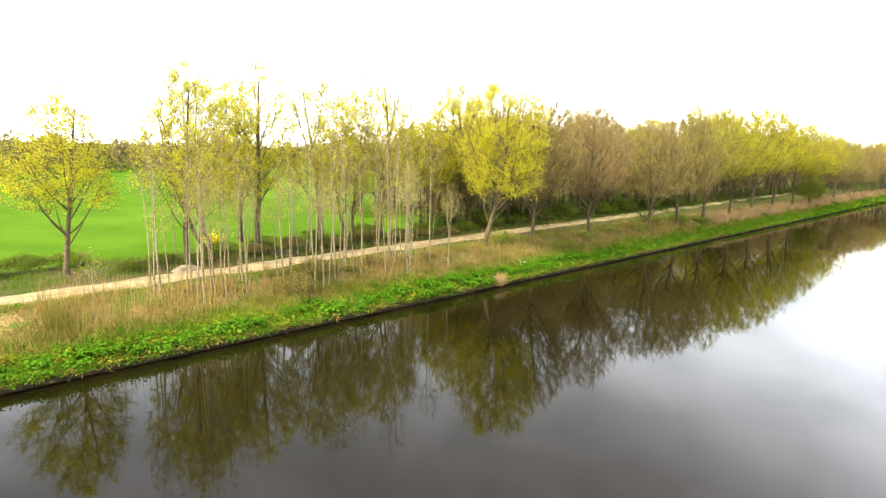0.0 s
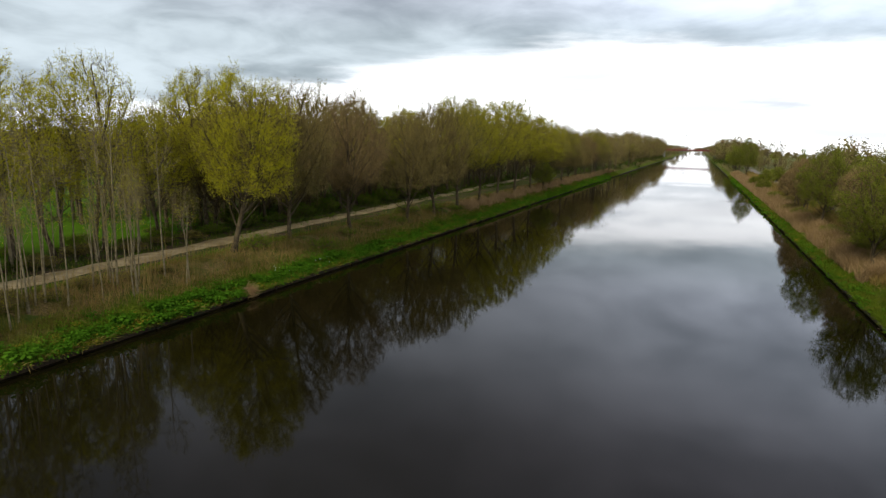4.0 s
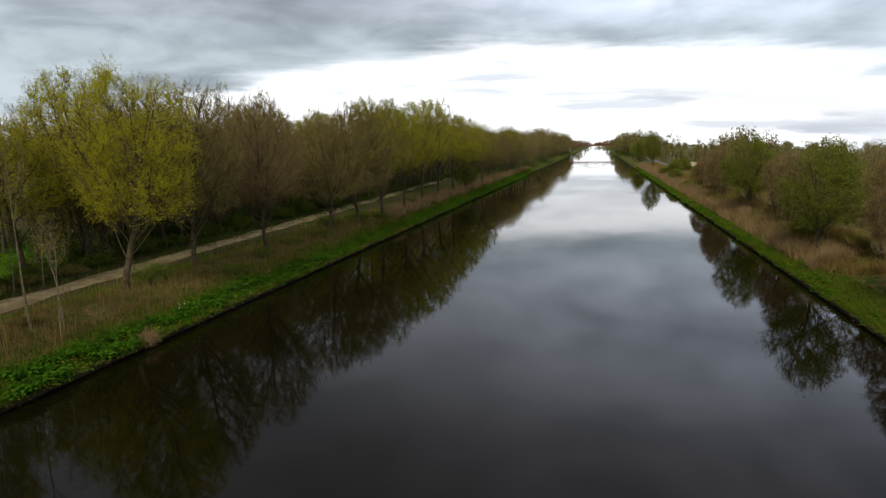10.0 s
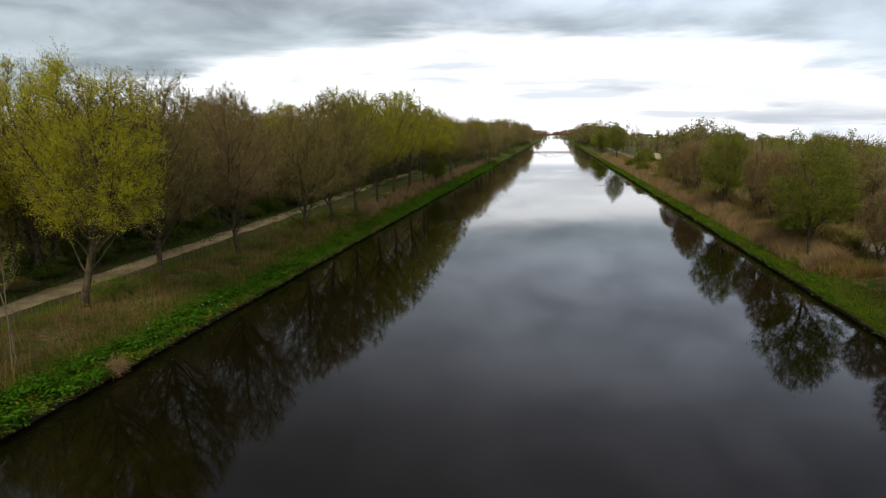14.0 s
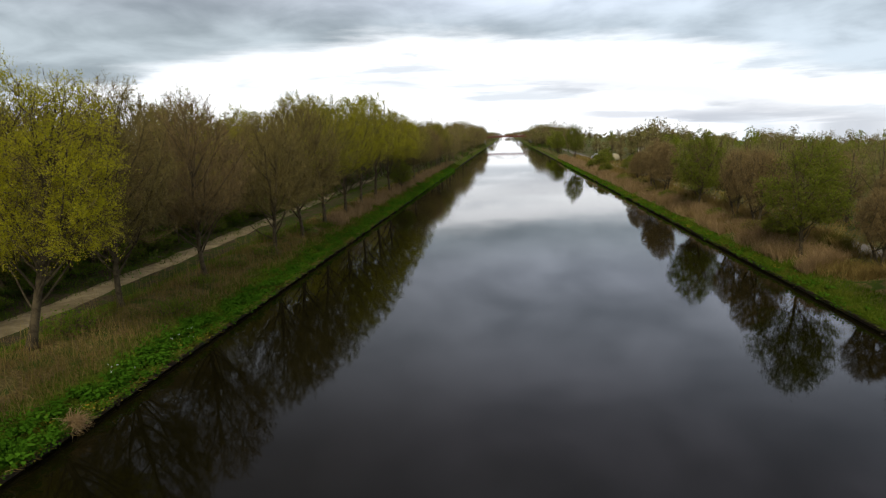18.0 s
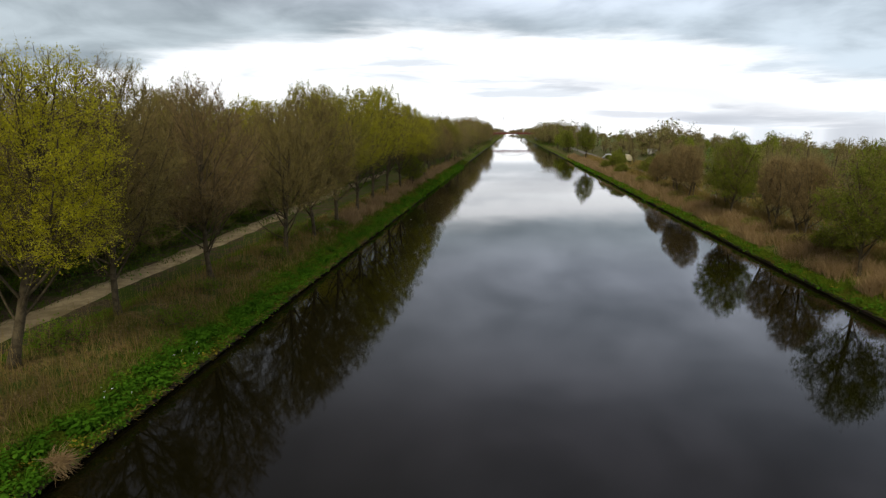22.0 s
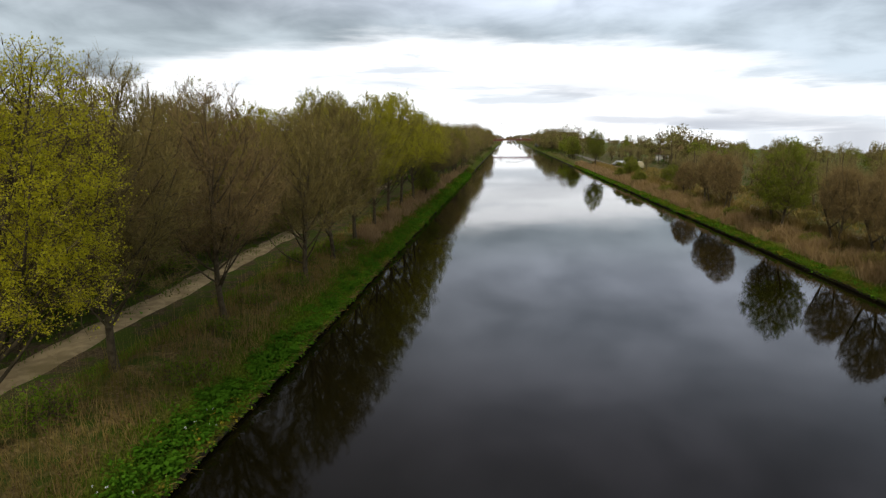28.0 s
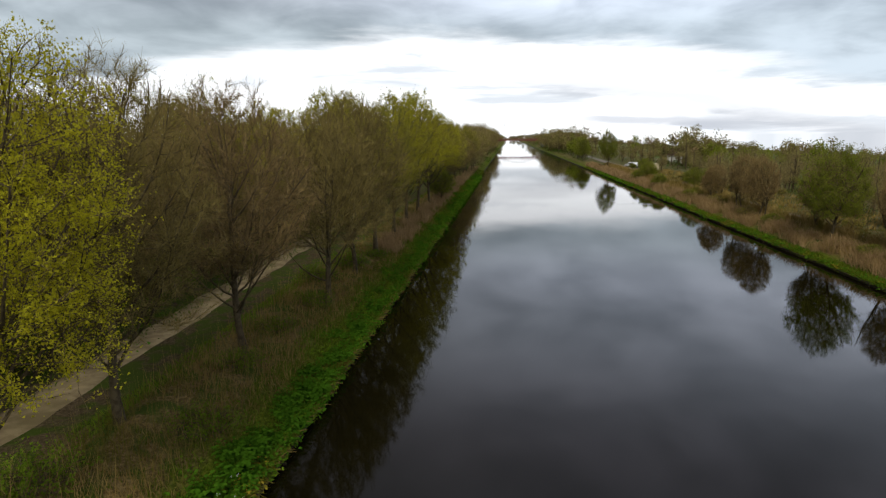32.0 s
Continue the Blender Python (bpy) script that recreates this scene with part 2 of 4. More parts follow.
def ground_material():
    """Turf, dead grass, woodland floor and meadow, each where it grows."""
    m, t = material("ground_soil_and_turf")
    at = place_of(t)
    xyz = node(t, "ShaderNodeSeparateXYZ", i0=at)
    x, y = xyz.outputs[0], xyz.outputs[1]
    big, mid, small = clouds(t, at, 0.12, 4.0), clouds(t, at, 0.9, 4.0), clouds(t, at, 9.0, 3.0)
    wob = maths(t, "ADD", x, maths(t, "MULTIPLY", maths(t, "SUBTRACT", mid, 0.5), 2.4))
    turf = blend(t, ramp(t, small, 0.3, 0.7), (0.044, 0.065, 0.005), (0.118, 0.148, 0.013))
    dead = blend(t, ramp(t, small, 0.3, 0.7), (0.098, 0.068, 0.025), (0.23, 0.166, 0.064))
    dead = blend(t, ramp(t, mid, 0.42, 0.60), dead, (0.060, 0.090, 0.014))
    litter = blend(t, ramp(t, small, 0.3, 0.7), (0.045, 0.034, 0.018), (0.10, 0.075, 0.042))
    litter = blend(t, ramp(t, mid, 0.42, 0.58), litter, (0.042, 0.062, 0.010))
    meadow = blend(t, ramp(t, big, 0.35, 0.65), (0.040, 0.097, 0.002), (0.061, 0.128, 0.004))
    meadow = blend(t, ramp(t, small, 0.4, 0.8, 0.0, 0.35), meadow, (0.08, 0.16, 0.014))
    # left of the water: turf, dead grass, litter along the track, meadow or wood behind
    left = blend(t, ramp(t, wob, -2.7, -1.2), dead, turf)
    left = blend(t, ramp(t, wob, -6.3, -4.9), litter, left)
    wood = ramp(t, maths(t, "ADD", y, maths(t, "MULTIPLY", x, 0.35)), 34.0, 42.0)
    wood = maths(t, "MULTIPLY", wood, ramp(t, x, -62.0, -52.0))
    behind = blend(t, wood, meadow, litter)
    left = blend(t, ramp(t, wob, -15.5, -12.5), behind, left)
    # right of the water: turf, reeds, rough grass, meadows
    rough = blend(t, ramp(t, mid, 0.42, 0.62), (0.060, 0.075, 0.018), (0.15, 0.12, 0.06))
    fields = blend(t, ramp(t, clouds(t, at, 0.022, 2.0), 0.42, 0.60), (0.070, 0.115, 0.020), (0.10, 0.11, 0.035))
    right = blend(t, ramp(t, wob, 31.3, 32.4), turf, dead)
    right = blend(t, ramp(t, wob, 34.0, 35.5), right, rough)
    right = blend(t, ramp(t, x, 66.0, 84.0), right, fields)
    colour = blend(t, ramp(t, x, 14.0, 16.0), left, right)
    colour = blend(t, 0.6, colour, blend(t, small, (0.3, 0.3, 0.3), (1.15, 1.15, 1.15)), "MULTIPLY")
    bump = node(t, "ShaderNodeBump", Strength=0.6, Distance=0.08, Height=small).outputs[0]
    p = node(t, "ShaderNodeBsdfPrincipled", Base_Color=colour, Roughness=0.95, Normal=bump)
    p.inputs["Specular IOR Level"].default_value = 0.03
    finish(t, p.outputs[0])
    return m


def water_material():
    m, t = material("canal_water")
    at = place_of(t)
    long_way = node(t, "ShaderNodeMapping", i0=at, i3=(1.0, 0.45, 1.0)).outputs[0]
    swell = clouds(t, long_way, 0.55, 2.0, 0.5, 0.3)
    ripple = clouds(t, long_way, 3.2, 3.0, 0.55, 0.2)
    calm = ramp(t, clouds(t, node(t, "ShaderNodeMapping", i0=at, i3=(0.5, 0.22, 1.0)).outputs[0], 0.16, 3.0), 0.50, 0.66)
    spot = node(t, "ShaderNodeSeparateXYZ", i0=at)
    gust = maths(t, "MULTIPLY", ramp(t, maths(t, "ABSOLUTE", maths(t, "SUBTRACT", spot.outputs[1], 152.0)), 1.0, 6.0, 1.0, 0.0), ramp(t, spot.outputs[0], 14.0, 19.0))
    gust = maths(t, "ADD", gust, maths(t, "MULTIPLY", ramp(t, maths(t, "ABSOLUTE", maths(t, "SUBTRACT", spot.outputs[1], 112.0)), 0.5, 2.0, 1.0, 0.0), ramp(t, spot.outputs[0], 22.0, 24.0)))
    calm = maths(t, "ADD", calm, maths(t, "MULTIPLY", gust, 5.0))
    height = maths(t, "ADD", maths(t, "MULTIPLY", swell, 0.55), maths(t, "MULTIPLY", maths(t, "MULTIPLY", ripple, calm), 0.45))
    bump = node(t, "ShaderNodeBump", Strength=0.10, Distance=0.05, Height=height).outputs[0]
    murk = blend(t, ramp(t, clouds(t, at, 0.05, 3.0), 0.35, 0.65), (0.0036, 0.0032, 0.0007), (0.0054, 0.0047, 0.0012))
    p = node(t, "ShaderNodeBsdfPrincipled", Base_Color=murk, Roughness=0.035, IOR=1.333, Normal=bump)
    finish(t, p.outputs[0])
    return m


SOIL, WATER = ground_material(), water_material()

# ---------------------------------------------------------------- mesh helpers


def smooth(a, b, v):
    u = np.clip((np.asarray(v, float) - a) / (b - a), 0, 1)
    return u * u * (3 - 2 * u)


def mesh_of(name, verts, faces, mat):
    """A mesh from arrays: faces is one array of triangles or of quads, or a list of such arrays."""
    groups = [np.asarray(f, np.int32) for f in (faces if isinstance(faces, list) else [faces])]
    me = bpy.data.meshes.new(name)
    me.vertices.add(len(verts))
    me.vertices.foreach_set("co", np.asarray(verts, np.float32).ravel())
    me.loops.add(sum(g.size for g in groups))
    me.polygons.add(sum(len(g) for g in groups))
    me.loops.foreach_set("vertex_index", np.concatenate([g.ravel() for g in groups]))
    sizes = np.concatenate([np.full(len(g), g.shape[1], np.int32) for g in groups])
    me.polygons.foreach_set("loop_start", np.r_[0, np.cumsum(sizes)[:-1]].astype(np.int32))
    me.update(calc_edges=True)
    me.validate()
    me.materials.append(mat)
    return me


def put(name, me, parent=None, label=""):
    ob = new(name, me)
    ob.parent = parent
    return tagged(ob, label)


def part(name, bm, mat, parent, label=""):
    me = bpy.data.meshes.new(name)
    bm.to_mesh(me)
    bm.free()
    me.materials.append(mat)
    return put(name, me, parent, label)


def thing(name, at, label, category, group="", turn=0.0):
    ob = new(name)
    ob.empty_display_size = 0.3
    ob.matrix_basis = Matrix.Translation(at) @ Matrix.Rotation(turn, 4, "Z")
    return tagged(ob, label, category, group)


def box(bm, x, y, z, sx, sy, sz, bevel=0.0, turn=None):
    """A box with its centre at x, y, z."""
    m = Matrix.Translation((x, y, z)) @ (turn or Matrix()) @ Matrix.Diagonal((sx, sy, sz, 1))
    made = bmesh.ops.create_cube(bm, size=1.0, matrix=m)["verts"]
    if bevel:
        edges = list({e for v in made for e in v.link_edges})
        bmesh.ops.bevel(bm, geom=edges, offset=bevel, segments=1, affect="EDGES")
    return bm


def rod(bm, a, b, r0, r1=None, sides=8):
    a, b = Vector(a), Vector(b)
    turn = (b - a).to_track_quat("Z", "Y").to_matrix().to_4x4()
    bmesh.ops.create_cone(bm, cap_ends=True, segments=sides, radius1=r0, radius2=r0 if r1 is None else r1, depth=(b - a).length,
                          matrix=Matrix.Translation((a + b) / 2) @ turn)
    return bm


def prisms(p0, p1, r0, r1, sides):
    """Tapered limbs from p0 to p1 as open prisms: vertices and quads."""
    d = p1 - p0
    d = d / np.maximum(np.linalg.norm(d, axis=1, keepdims=True), 1e-6)
    ref = np.where(np.abs(d[:, 2:3]) > 0.9, np.array([[1.0, 0, 0]]), np.array([[0, 0, 1.0]]))
    u = np.cross(d, ref)
    u /= np.linalg.norm(u, axis=1, keepdims=True)
    v = np.cross(d, u)
    a = np.arange(sides) * 2 * np.pi / sides
    ring = u[:, None] * np.cos(a)[None, :, None] + v[:, None] * np.sin(a)[None, :, None]
    low = p0[:, None] + ring * r0[:, None, None]
    high = p1[:, None] + ring * r1[:, None, None]
    verts = np.concatenate([low, high], 1).reshape(-1, 3)
    k = np.arange(sides)
    quad = np.stack([k, (k + 1) % sides, sides + (k + 1) % sides, sides + k], 1)
    faces = (np.arange(len(p0))[:, None, None] * 2 * sides + quad[None]).reshape(-1, 4)
    return verts, faces


def tube(points, radii, sides):
    """One limb as a closed chain of rings that share their edges."""
    points = np.asarray(points, float)
    d = unit(np.gradient(points, axis=0))
    ref = np.where(np.abs(d[:, 2:3]) > 0.9, np.array([[1.0, 0, 0]]), np.array([[0, 0, 1.0]]))
    ref = np.broadcast_to(ref[0], d.shape)
    u = unit(np.cross(d, ref))
    v = np.cross(d, u)
    a = np.arange(sides) * 2 * np.pi / sides
    ring = u[:, None] * np.cos(a)[None, :, None] + v[:, None] * np.sin(a)[None, :, None]
    verts = (points[:, None] + ring * np.asarray(radii)[:, None, None]).reshape(-1, 3)
    k = np.arange(sides)
    quad = np.stack([k, (k + 1) % sides, sides + (k + 1) % sides, sides + k], 1)
    faces = (np.arange(len(points) - 1)[:, None, None] * sides + quad[None]).reshape(-1, 4)
    return verts, faces


def unit(v):
    return v / np.maximum(np.linalg.norm(v, axis=-1, keepdims=True), 1e-6)


def blades(rng, base, way, length, width):
    """Narrow pointed triangles: twigs, grass blades, reeds."""
    side = unit(np.cross(way, rng.normal(size=way.shape)))
    w, l = np.broadcast_to(width, len(base))[:, None], np.broadcast_to(length, len(base))[:, None]
    verts = np.stack([base - side * w / 2, base + side * w / 2, base + way * l], 1).reshape(-1, 3)
    return verts, np.arange(len(base) * 3).reshape(-1, 3)


def bent_blades(rng, base, way, length, width, droop):
    """Grass blades of a lower quad and a drooping tip."""
    side = unit(np.cross(way, rng.normal(size=way.shape)))
    w, l = np.broadcast_to(width, len(base))[:, None], np.broadcast_to(length, len(base))[:, None]
    out = unit(np.c_[way[:, :2] + rng.normal(0, 0.3, (len(base), 2)), np.zeros(len(base))])
    mid = base + way * l * 0.6
    tip = mid + unit(way + out * droop) * l * 0.45
    verts = np.stack([base - side * w / 2, base + side * w / 2, mid + side * w * 0.38, mid - side * w * 0.38, tip], 1).reshape(-1, 3)
    n = np.arange(len(base))[:, None] * 5
    return verts, [n + np.array([[0, 1, 2, 3]]), n + np.array([[3, 2, 4]])]


def leaves(rng, at, size):
    """Small pointed leaves in all directions."""
    n = len(at)
    a = unit(rng.normal(size=(n, 3)))
    b = unit(np.cross(a, rng.normal(size=(n, 3))))
    s = (size * rng.uniform(0.6, 1.3, n))[:, None]
    verts = np.stack([at - a * s * 0.5 + b * s * 0.42, at - a * s * 0.5 - b * s * 0.42, at + a * s * 0.6], 1).reshape(-1, 3)
    return verts, np.arange(n * 3).reshape(-1, 3)


# ---------------------------------------------------------------- the lie of the land
WIDTH = 30.7  # of the canal, from x = 0
END = 1700.0   # where the canal bends out of sight


def track_middle(y):
    return -6.3 - 0.045 * np.clip(y, -60, 150) - 0.01 * np.clip(np.asarray(y) - 150, 0, 500)


def height(x, y):
    """The ground's height over the water."""
    x, y = np.asarray(x, float), np.asarray(y, float)
    bumps = 0.06 * np.sin(x * 1.7 + 0.6 * np.sin(y * 0.9)) * np.sin(y * 1.1 + x * 0.4)
    left = 0.25 + 0.67 * smooth(0, -2.2, x) + 0.5 * smooth(-2.0, -4.6, x) - 0.15 * smooth(-10, -15, x)
    hill = smooth(-28, -170, x) * smooth(-90, 60, y) * (1 - smooth(330, 620, y))
    left = left + 0.9 * hill
    right = 0.25 + 0.62 * smooth(WIDTH, WIDTH + 2.5, x) + 0.15 * smooth(32, 35, x)
    right = right - 0.055 * np.clip(x - 42, 0, None) * smooth(42, 90, x)
    h = np.where(x < 15, left, right) + bumps * smooth(0.05, 0.6, np.abs(x - 15) - 15)
    channel = (x > 0.0) & (x < WIDTH) & (y < END)
    return np.where(channel, -1.6, h)


def flat_at(x, y):
    return float(height(x, y))


def build_ground():
    xs = np.unique(np.concatenate([
        np.linspace(-2600, -400, 12), np.linspace(-400, -60, 35), np.linspace(-60, -16, 30), np.linspace(-16, -0.35, 48),
        [-0.30, -0.2, -0.1, -0.02], [0.02, 2, 15, 28, WIDTH - 0.02], [WIDTH + 0.02, WIDTH + 0.1, WIDTH + 0.2, WIDTH + 0.3],
        np.linspace(WIDTH + 0.35, 46, 48), np.linspace(46, 200, 36), np.linspace(200, 2600, 30)]).round(4))
    ys = np.unique(np.concatenate([np.linspace(-1500, -60, 14), np.linspace(-60, 130, 170), np.linspace(130, 420, 60),
                                   np.linspace(420, END - 0.02, 40), np.linspace(END + 0.02, 3600, 16)]).round(4))
    gx, gy = np.meshgrid(xs, ys)
    verts = np.stack([gx, gy, height(gx, gy)], -1).reshape(-1, 3)
    w = len(xs)
    i = (np.arange(len(ys) - 1)[:, None] * w + np.arange(w - 1)[None]).ravel()
    me = mesh_of("ground", verts, np.stack([i, i + 1, i + 1 + w, i + w], 1), SOIL)
    me.polygons.foreach_set("use_smooth", np.ones(len(me.polygons), bool))
    tagged(put("ground", me), "spring turf, dead grass and meadow on both banks", "ground", kind="structure")


build_ground()


def strip(name, edges, ys, lift, mat, label, category):
    """A ribbon that lies on the ground, with a camber and thin sides."""
    rows = []
    for y in ys:
        a, b = edges(y)
        mid = (a + b) / 2
        top = max(flat_at(a, y), flat_at(mid, y), flat_at(b, y)) + lift
        rows.append([(a - 0.15, y, top - 0.30), (a, y, top), (a + (b - a) * 0.3, y, top + 0.02), (mid, y, top + 0.035),
                     (a + (b - a) * 0.7, y, top + 0.02), (b, y, top), (b + 0.15, y, top - 0.30)])
    verts = np.array(rows).reshape(-1, 3)
    w = len(rows[0])
    i = (np.arange(len(ys) - 1)[:, None] * w + np.arange(w - 1)[None]).ravel()
    me = mesh_of(name, verts, np.stack([i, i + 1, i + 1 + w, i + w], 1), mat)
    return tagged(put(name, me), label, category, kind="structure")


def path_edges(y):
    m = float(track_middle(y))
    return m - 0.84 + 0.10 * math.sin(y * 0.8) + 0.05 * math.sin(y * 2.7), m + 0.84 + 0.10 * math.sin(y * 0.63 + 2) + 0.05 * math.sin(y * 2.3)


strip("path", path_edges, np.arange(-60, 445, 0.8), 0.012, GRAVEL, "pale gravel cycle track along the canal bank", "path")
strip("road", lambda y: (35.6 + 0.02 * max(y - 60, 0), 38.2 + 0.02 * max(y - 60, 0)), np.arange(-80, 445, 2.0), 0.02, ASPHALT, "worn grey asphalt road beside the canal", "road")

water = mesh_of("water", np.array([(0.0, -1500, 0), (WIDTH, -1500, 0), (WIDTH, END, 0), (0.0, END, 0)]), np.array([[0, 1, 2, 3]]), WATER)
tagged(put("water", water), "still dark brown canal water mirroring trees and cloud", "water", kind="structure")

# ---------------------------------------------------------------- trees


def skeleton_of(rng, tall, fork, spread, limbs, lean=0.0, upright=0.6, stems=1, thick=0.16, wiggle=0.05, skirt=-0.45, subs=0, fines=0):
    """The limbs of one tree: stems and main limbs as chains of (points, radii), and two levels of branchlets as rows of
    (start, end, radius at start, radius at end). The branchlets fill a billowing crown and grow outwards from the limbs."""
    subs, fines = subs or limbs * 13, fines or limbs * 75
    middle, half = fork + (tall - fork) * 0.46, (tall - fork) * 0.44
    billow = unit(rng.normal(0, 1, (13, 3)) + np.array([0, 0, 0.15]))

    def outline(way):
        """How far the crown reaches that way, for a mean of about one."""
        near = np.max(way @ billow.T, axis=1)
        return 0.74 + 0.34 * smooth(0.55, 1.0, near)

    def inside(count, low, high):
        """Random places in the crown, between two shells."""
        way = unit(rng.normal(0, 1, (count * 3, 3)))
        deep = (low ** 3 + (high ** 3 - low ** 3) * rng.uniform(0, 1, len(way))) ** (1 / 3)
        p = way * (deep * outline(way))[:, None]
        p = p[p[:, 2] > skirt + rng.normal(0, 0.07, len(p))][:count]
        taper = 1.0 - 0.22 * np.clip(p[:, 2:3], 0, 1)
        return np.c_[p[:, :2] * spread * taper + np.array([lean * middle * 0.7, 0]), middle + p[:, 2] * half]

    def chain(a, b, pieces, bow, rough):
        """Curved runs from each a to each b, as an array of their points."""
        length = np.linalg.norm(b - a, axis=1)[:, None]
        knee = (a + b) / 2 + np.c_[np.zeros((len(a), 2)), -bow * length[:, 0]] + rng.normal(0, 1, a.shape) * length * rough
        q = np.linspace(0, 1, pieces + 1)[None, :, None]
        return a[:, None] * (1 - q) ** 2 + knee[:, None] * 2 * q * (1 - q) + b[:, None] * q * q

    def nearest(tips, hosts, back):
        """For each tip the place on its host limb from which it grows, found a way back towards the trunk."""
        heart = np.c_[np.full(len(tips), lean * middle * 0.4), np.zeros(len(tips)), fork + 0.35 * (tips[:, 2] - fork)]
        aim = tips - unit(unit(tips - heart) + np.array([0, 0, 0.12 * upright])) * back
        apart = (aim ** 2).sum(1)[:, None] + (hosts ** 2).sum(1)[None] - 2 * aim @ hosts.T
        return hosts[np.argmin(apart, axis=1)]

    trunks, mains = [], []
    for s in range(stems):
        many_stems = stems > 1
        tilt = np.array([rng.normal(0, 0.03 + 0.13 * many_stems) + lean, rng.normal(0, 0.03 + 0.13 * many_stems), 1.0])
        foot = np.array([rng.normal(0, 0.3) * many_stems, rng.normal(0, 0.3) * many_stems, -0.25])
        reach = tall * rng.uniform(0.80, 0.88)
        way, stem = unit(tilt), [foot]
        for n in range(10):
            way = unit(way + rng.normal(0, wiggle, 3) + np.array([0, 0, 0.05]))
            stem.append(stem[-1] + way * reach / 10)
        stem = np.array(stem)
        fat = thick * rng.uniform(0.85, 1.1) / stems ** 0.35 * np.linspace(1, 0.10, 11) ** 0.8
        fat[0] *= 1.4
        trunks.append((stem, fat))
        many = max(4, round(limbs / stems))
        for k in range(many):
            f = (k + rng.uniform(0.1, 0.9)) / many
            rise = skirt + (0.95 - skirt) * f ** 0.75
            turn = k * 2.4 + rng.uniform(-0.4, 0.4) + s * 1.7
            flat = math.sqrt(max(1 - rise * rise, 0.05))
            way = np.array([flat * math.cos(turn), flat * math.sin(turn), rise])
            out = way * float(outline(way[None])[0]) * rng.uniform(0.70, 0.95)
            h = fork * rng.uniform(0.9, 1.1) + (reach * 0.92 - fork) * np.clip(0.75 * f ** 1.25 + rng.uniform(-0.05, 0.05), 0.0, 1.0)
            i = min(int(h / reach * 10), 9)
            start = stem[i] + (stem[i + 1] - stem[i]) * (h / reach * 10 - i)
            end = np.array([lean * middle * 0.7 + out[0] * spread, out[1] * spread, max(middle + half * out[2], h + 0.15)])
            limb = chain(start[None], end[None], 6, 0.06 + 0.10 * upright * flat, 0.05)[0] + rng.normal(0, 0.035, (7, 3)) * np.linspace(0, 1, 7)[:, None]
            length = float(np.linalg.norm(end - start))
            mains.append((limb, max(thick * 0.42 * min(length / (0.5 * tall), 1.0), 0.014) * np.linspace(1, 0.16, 7)))

    def dense(runs, first):
        """Places along runs of points, from the first share of each on."""
        q = np.linspace(first, 0.999, 14) * (runs.shape[1] - 1)
        i = q.astype(int)
        u = (q - i)[None, :, None]
        return (runs[:, i] * (1 - u) + runs[:, i + 1] * u).reshape(-1, 3)

    def branchlets(tips, hosts, back, longest, pieces, bow, thickness):
        root = nearest(tips, hosts, back)
        reach = tips - root
        length = np.linalg.norm(reach, axis=1, keepdims=True)
        tips = root + reach * np.minimum(1.0, longest / np.maximum(length, 1e-6))
        runs = chain(root, tips, pieces, bow, 0.10)
        fat = thickness * np.linspace(1, 0.3, pieces + 1)
        rows = (runs[:, :-1].reshape(-1, 3), runs[:, 1:].reshape(-1, 3), np.tile(fat[:-1], len(runs)), np.tile(fat[1:], len(runs)))
        return runs, rows

    hosts = np.concatenate([dense(np.array([p for p, r in mains]), 0.15), dense(np.array([p for p, r in trunks]), min(0.95, fork / (0.84 * tall) + 0.05))])
    second, rows2 = branchlets(inside(subs, 0.30, 1.0), hosts, 0.26 * spread, 0.62 * spread, 3, 0.08, 0.016 * max(thick / 0.16, 0.5))
    third, rows3 = branchlets(inside(fines, 0.25, 1.06), np.concatenate([dense(second, 0.2), hosts]), 0.13 * spread, 0.34 * spread, 2, 0.06, 0.009)
    return trunks, mains, [rows2, rows3]


def along(rng, level, count):
    """Random places on the limbs of a level, and the way each limb runs."""
    p0, p1 = level[0], level[1]
    size = np.linalg.norm(p1 - p0, axis=1)
    pick = rng.choice(len(p0), count, p=size / size.sum())
    u = rng.uniform(0, 1, (count, 1))
    return p0[pick] * (1 - u) + p1[pick] * u, unit(p1 - p0)[pick]


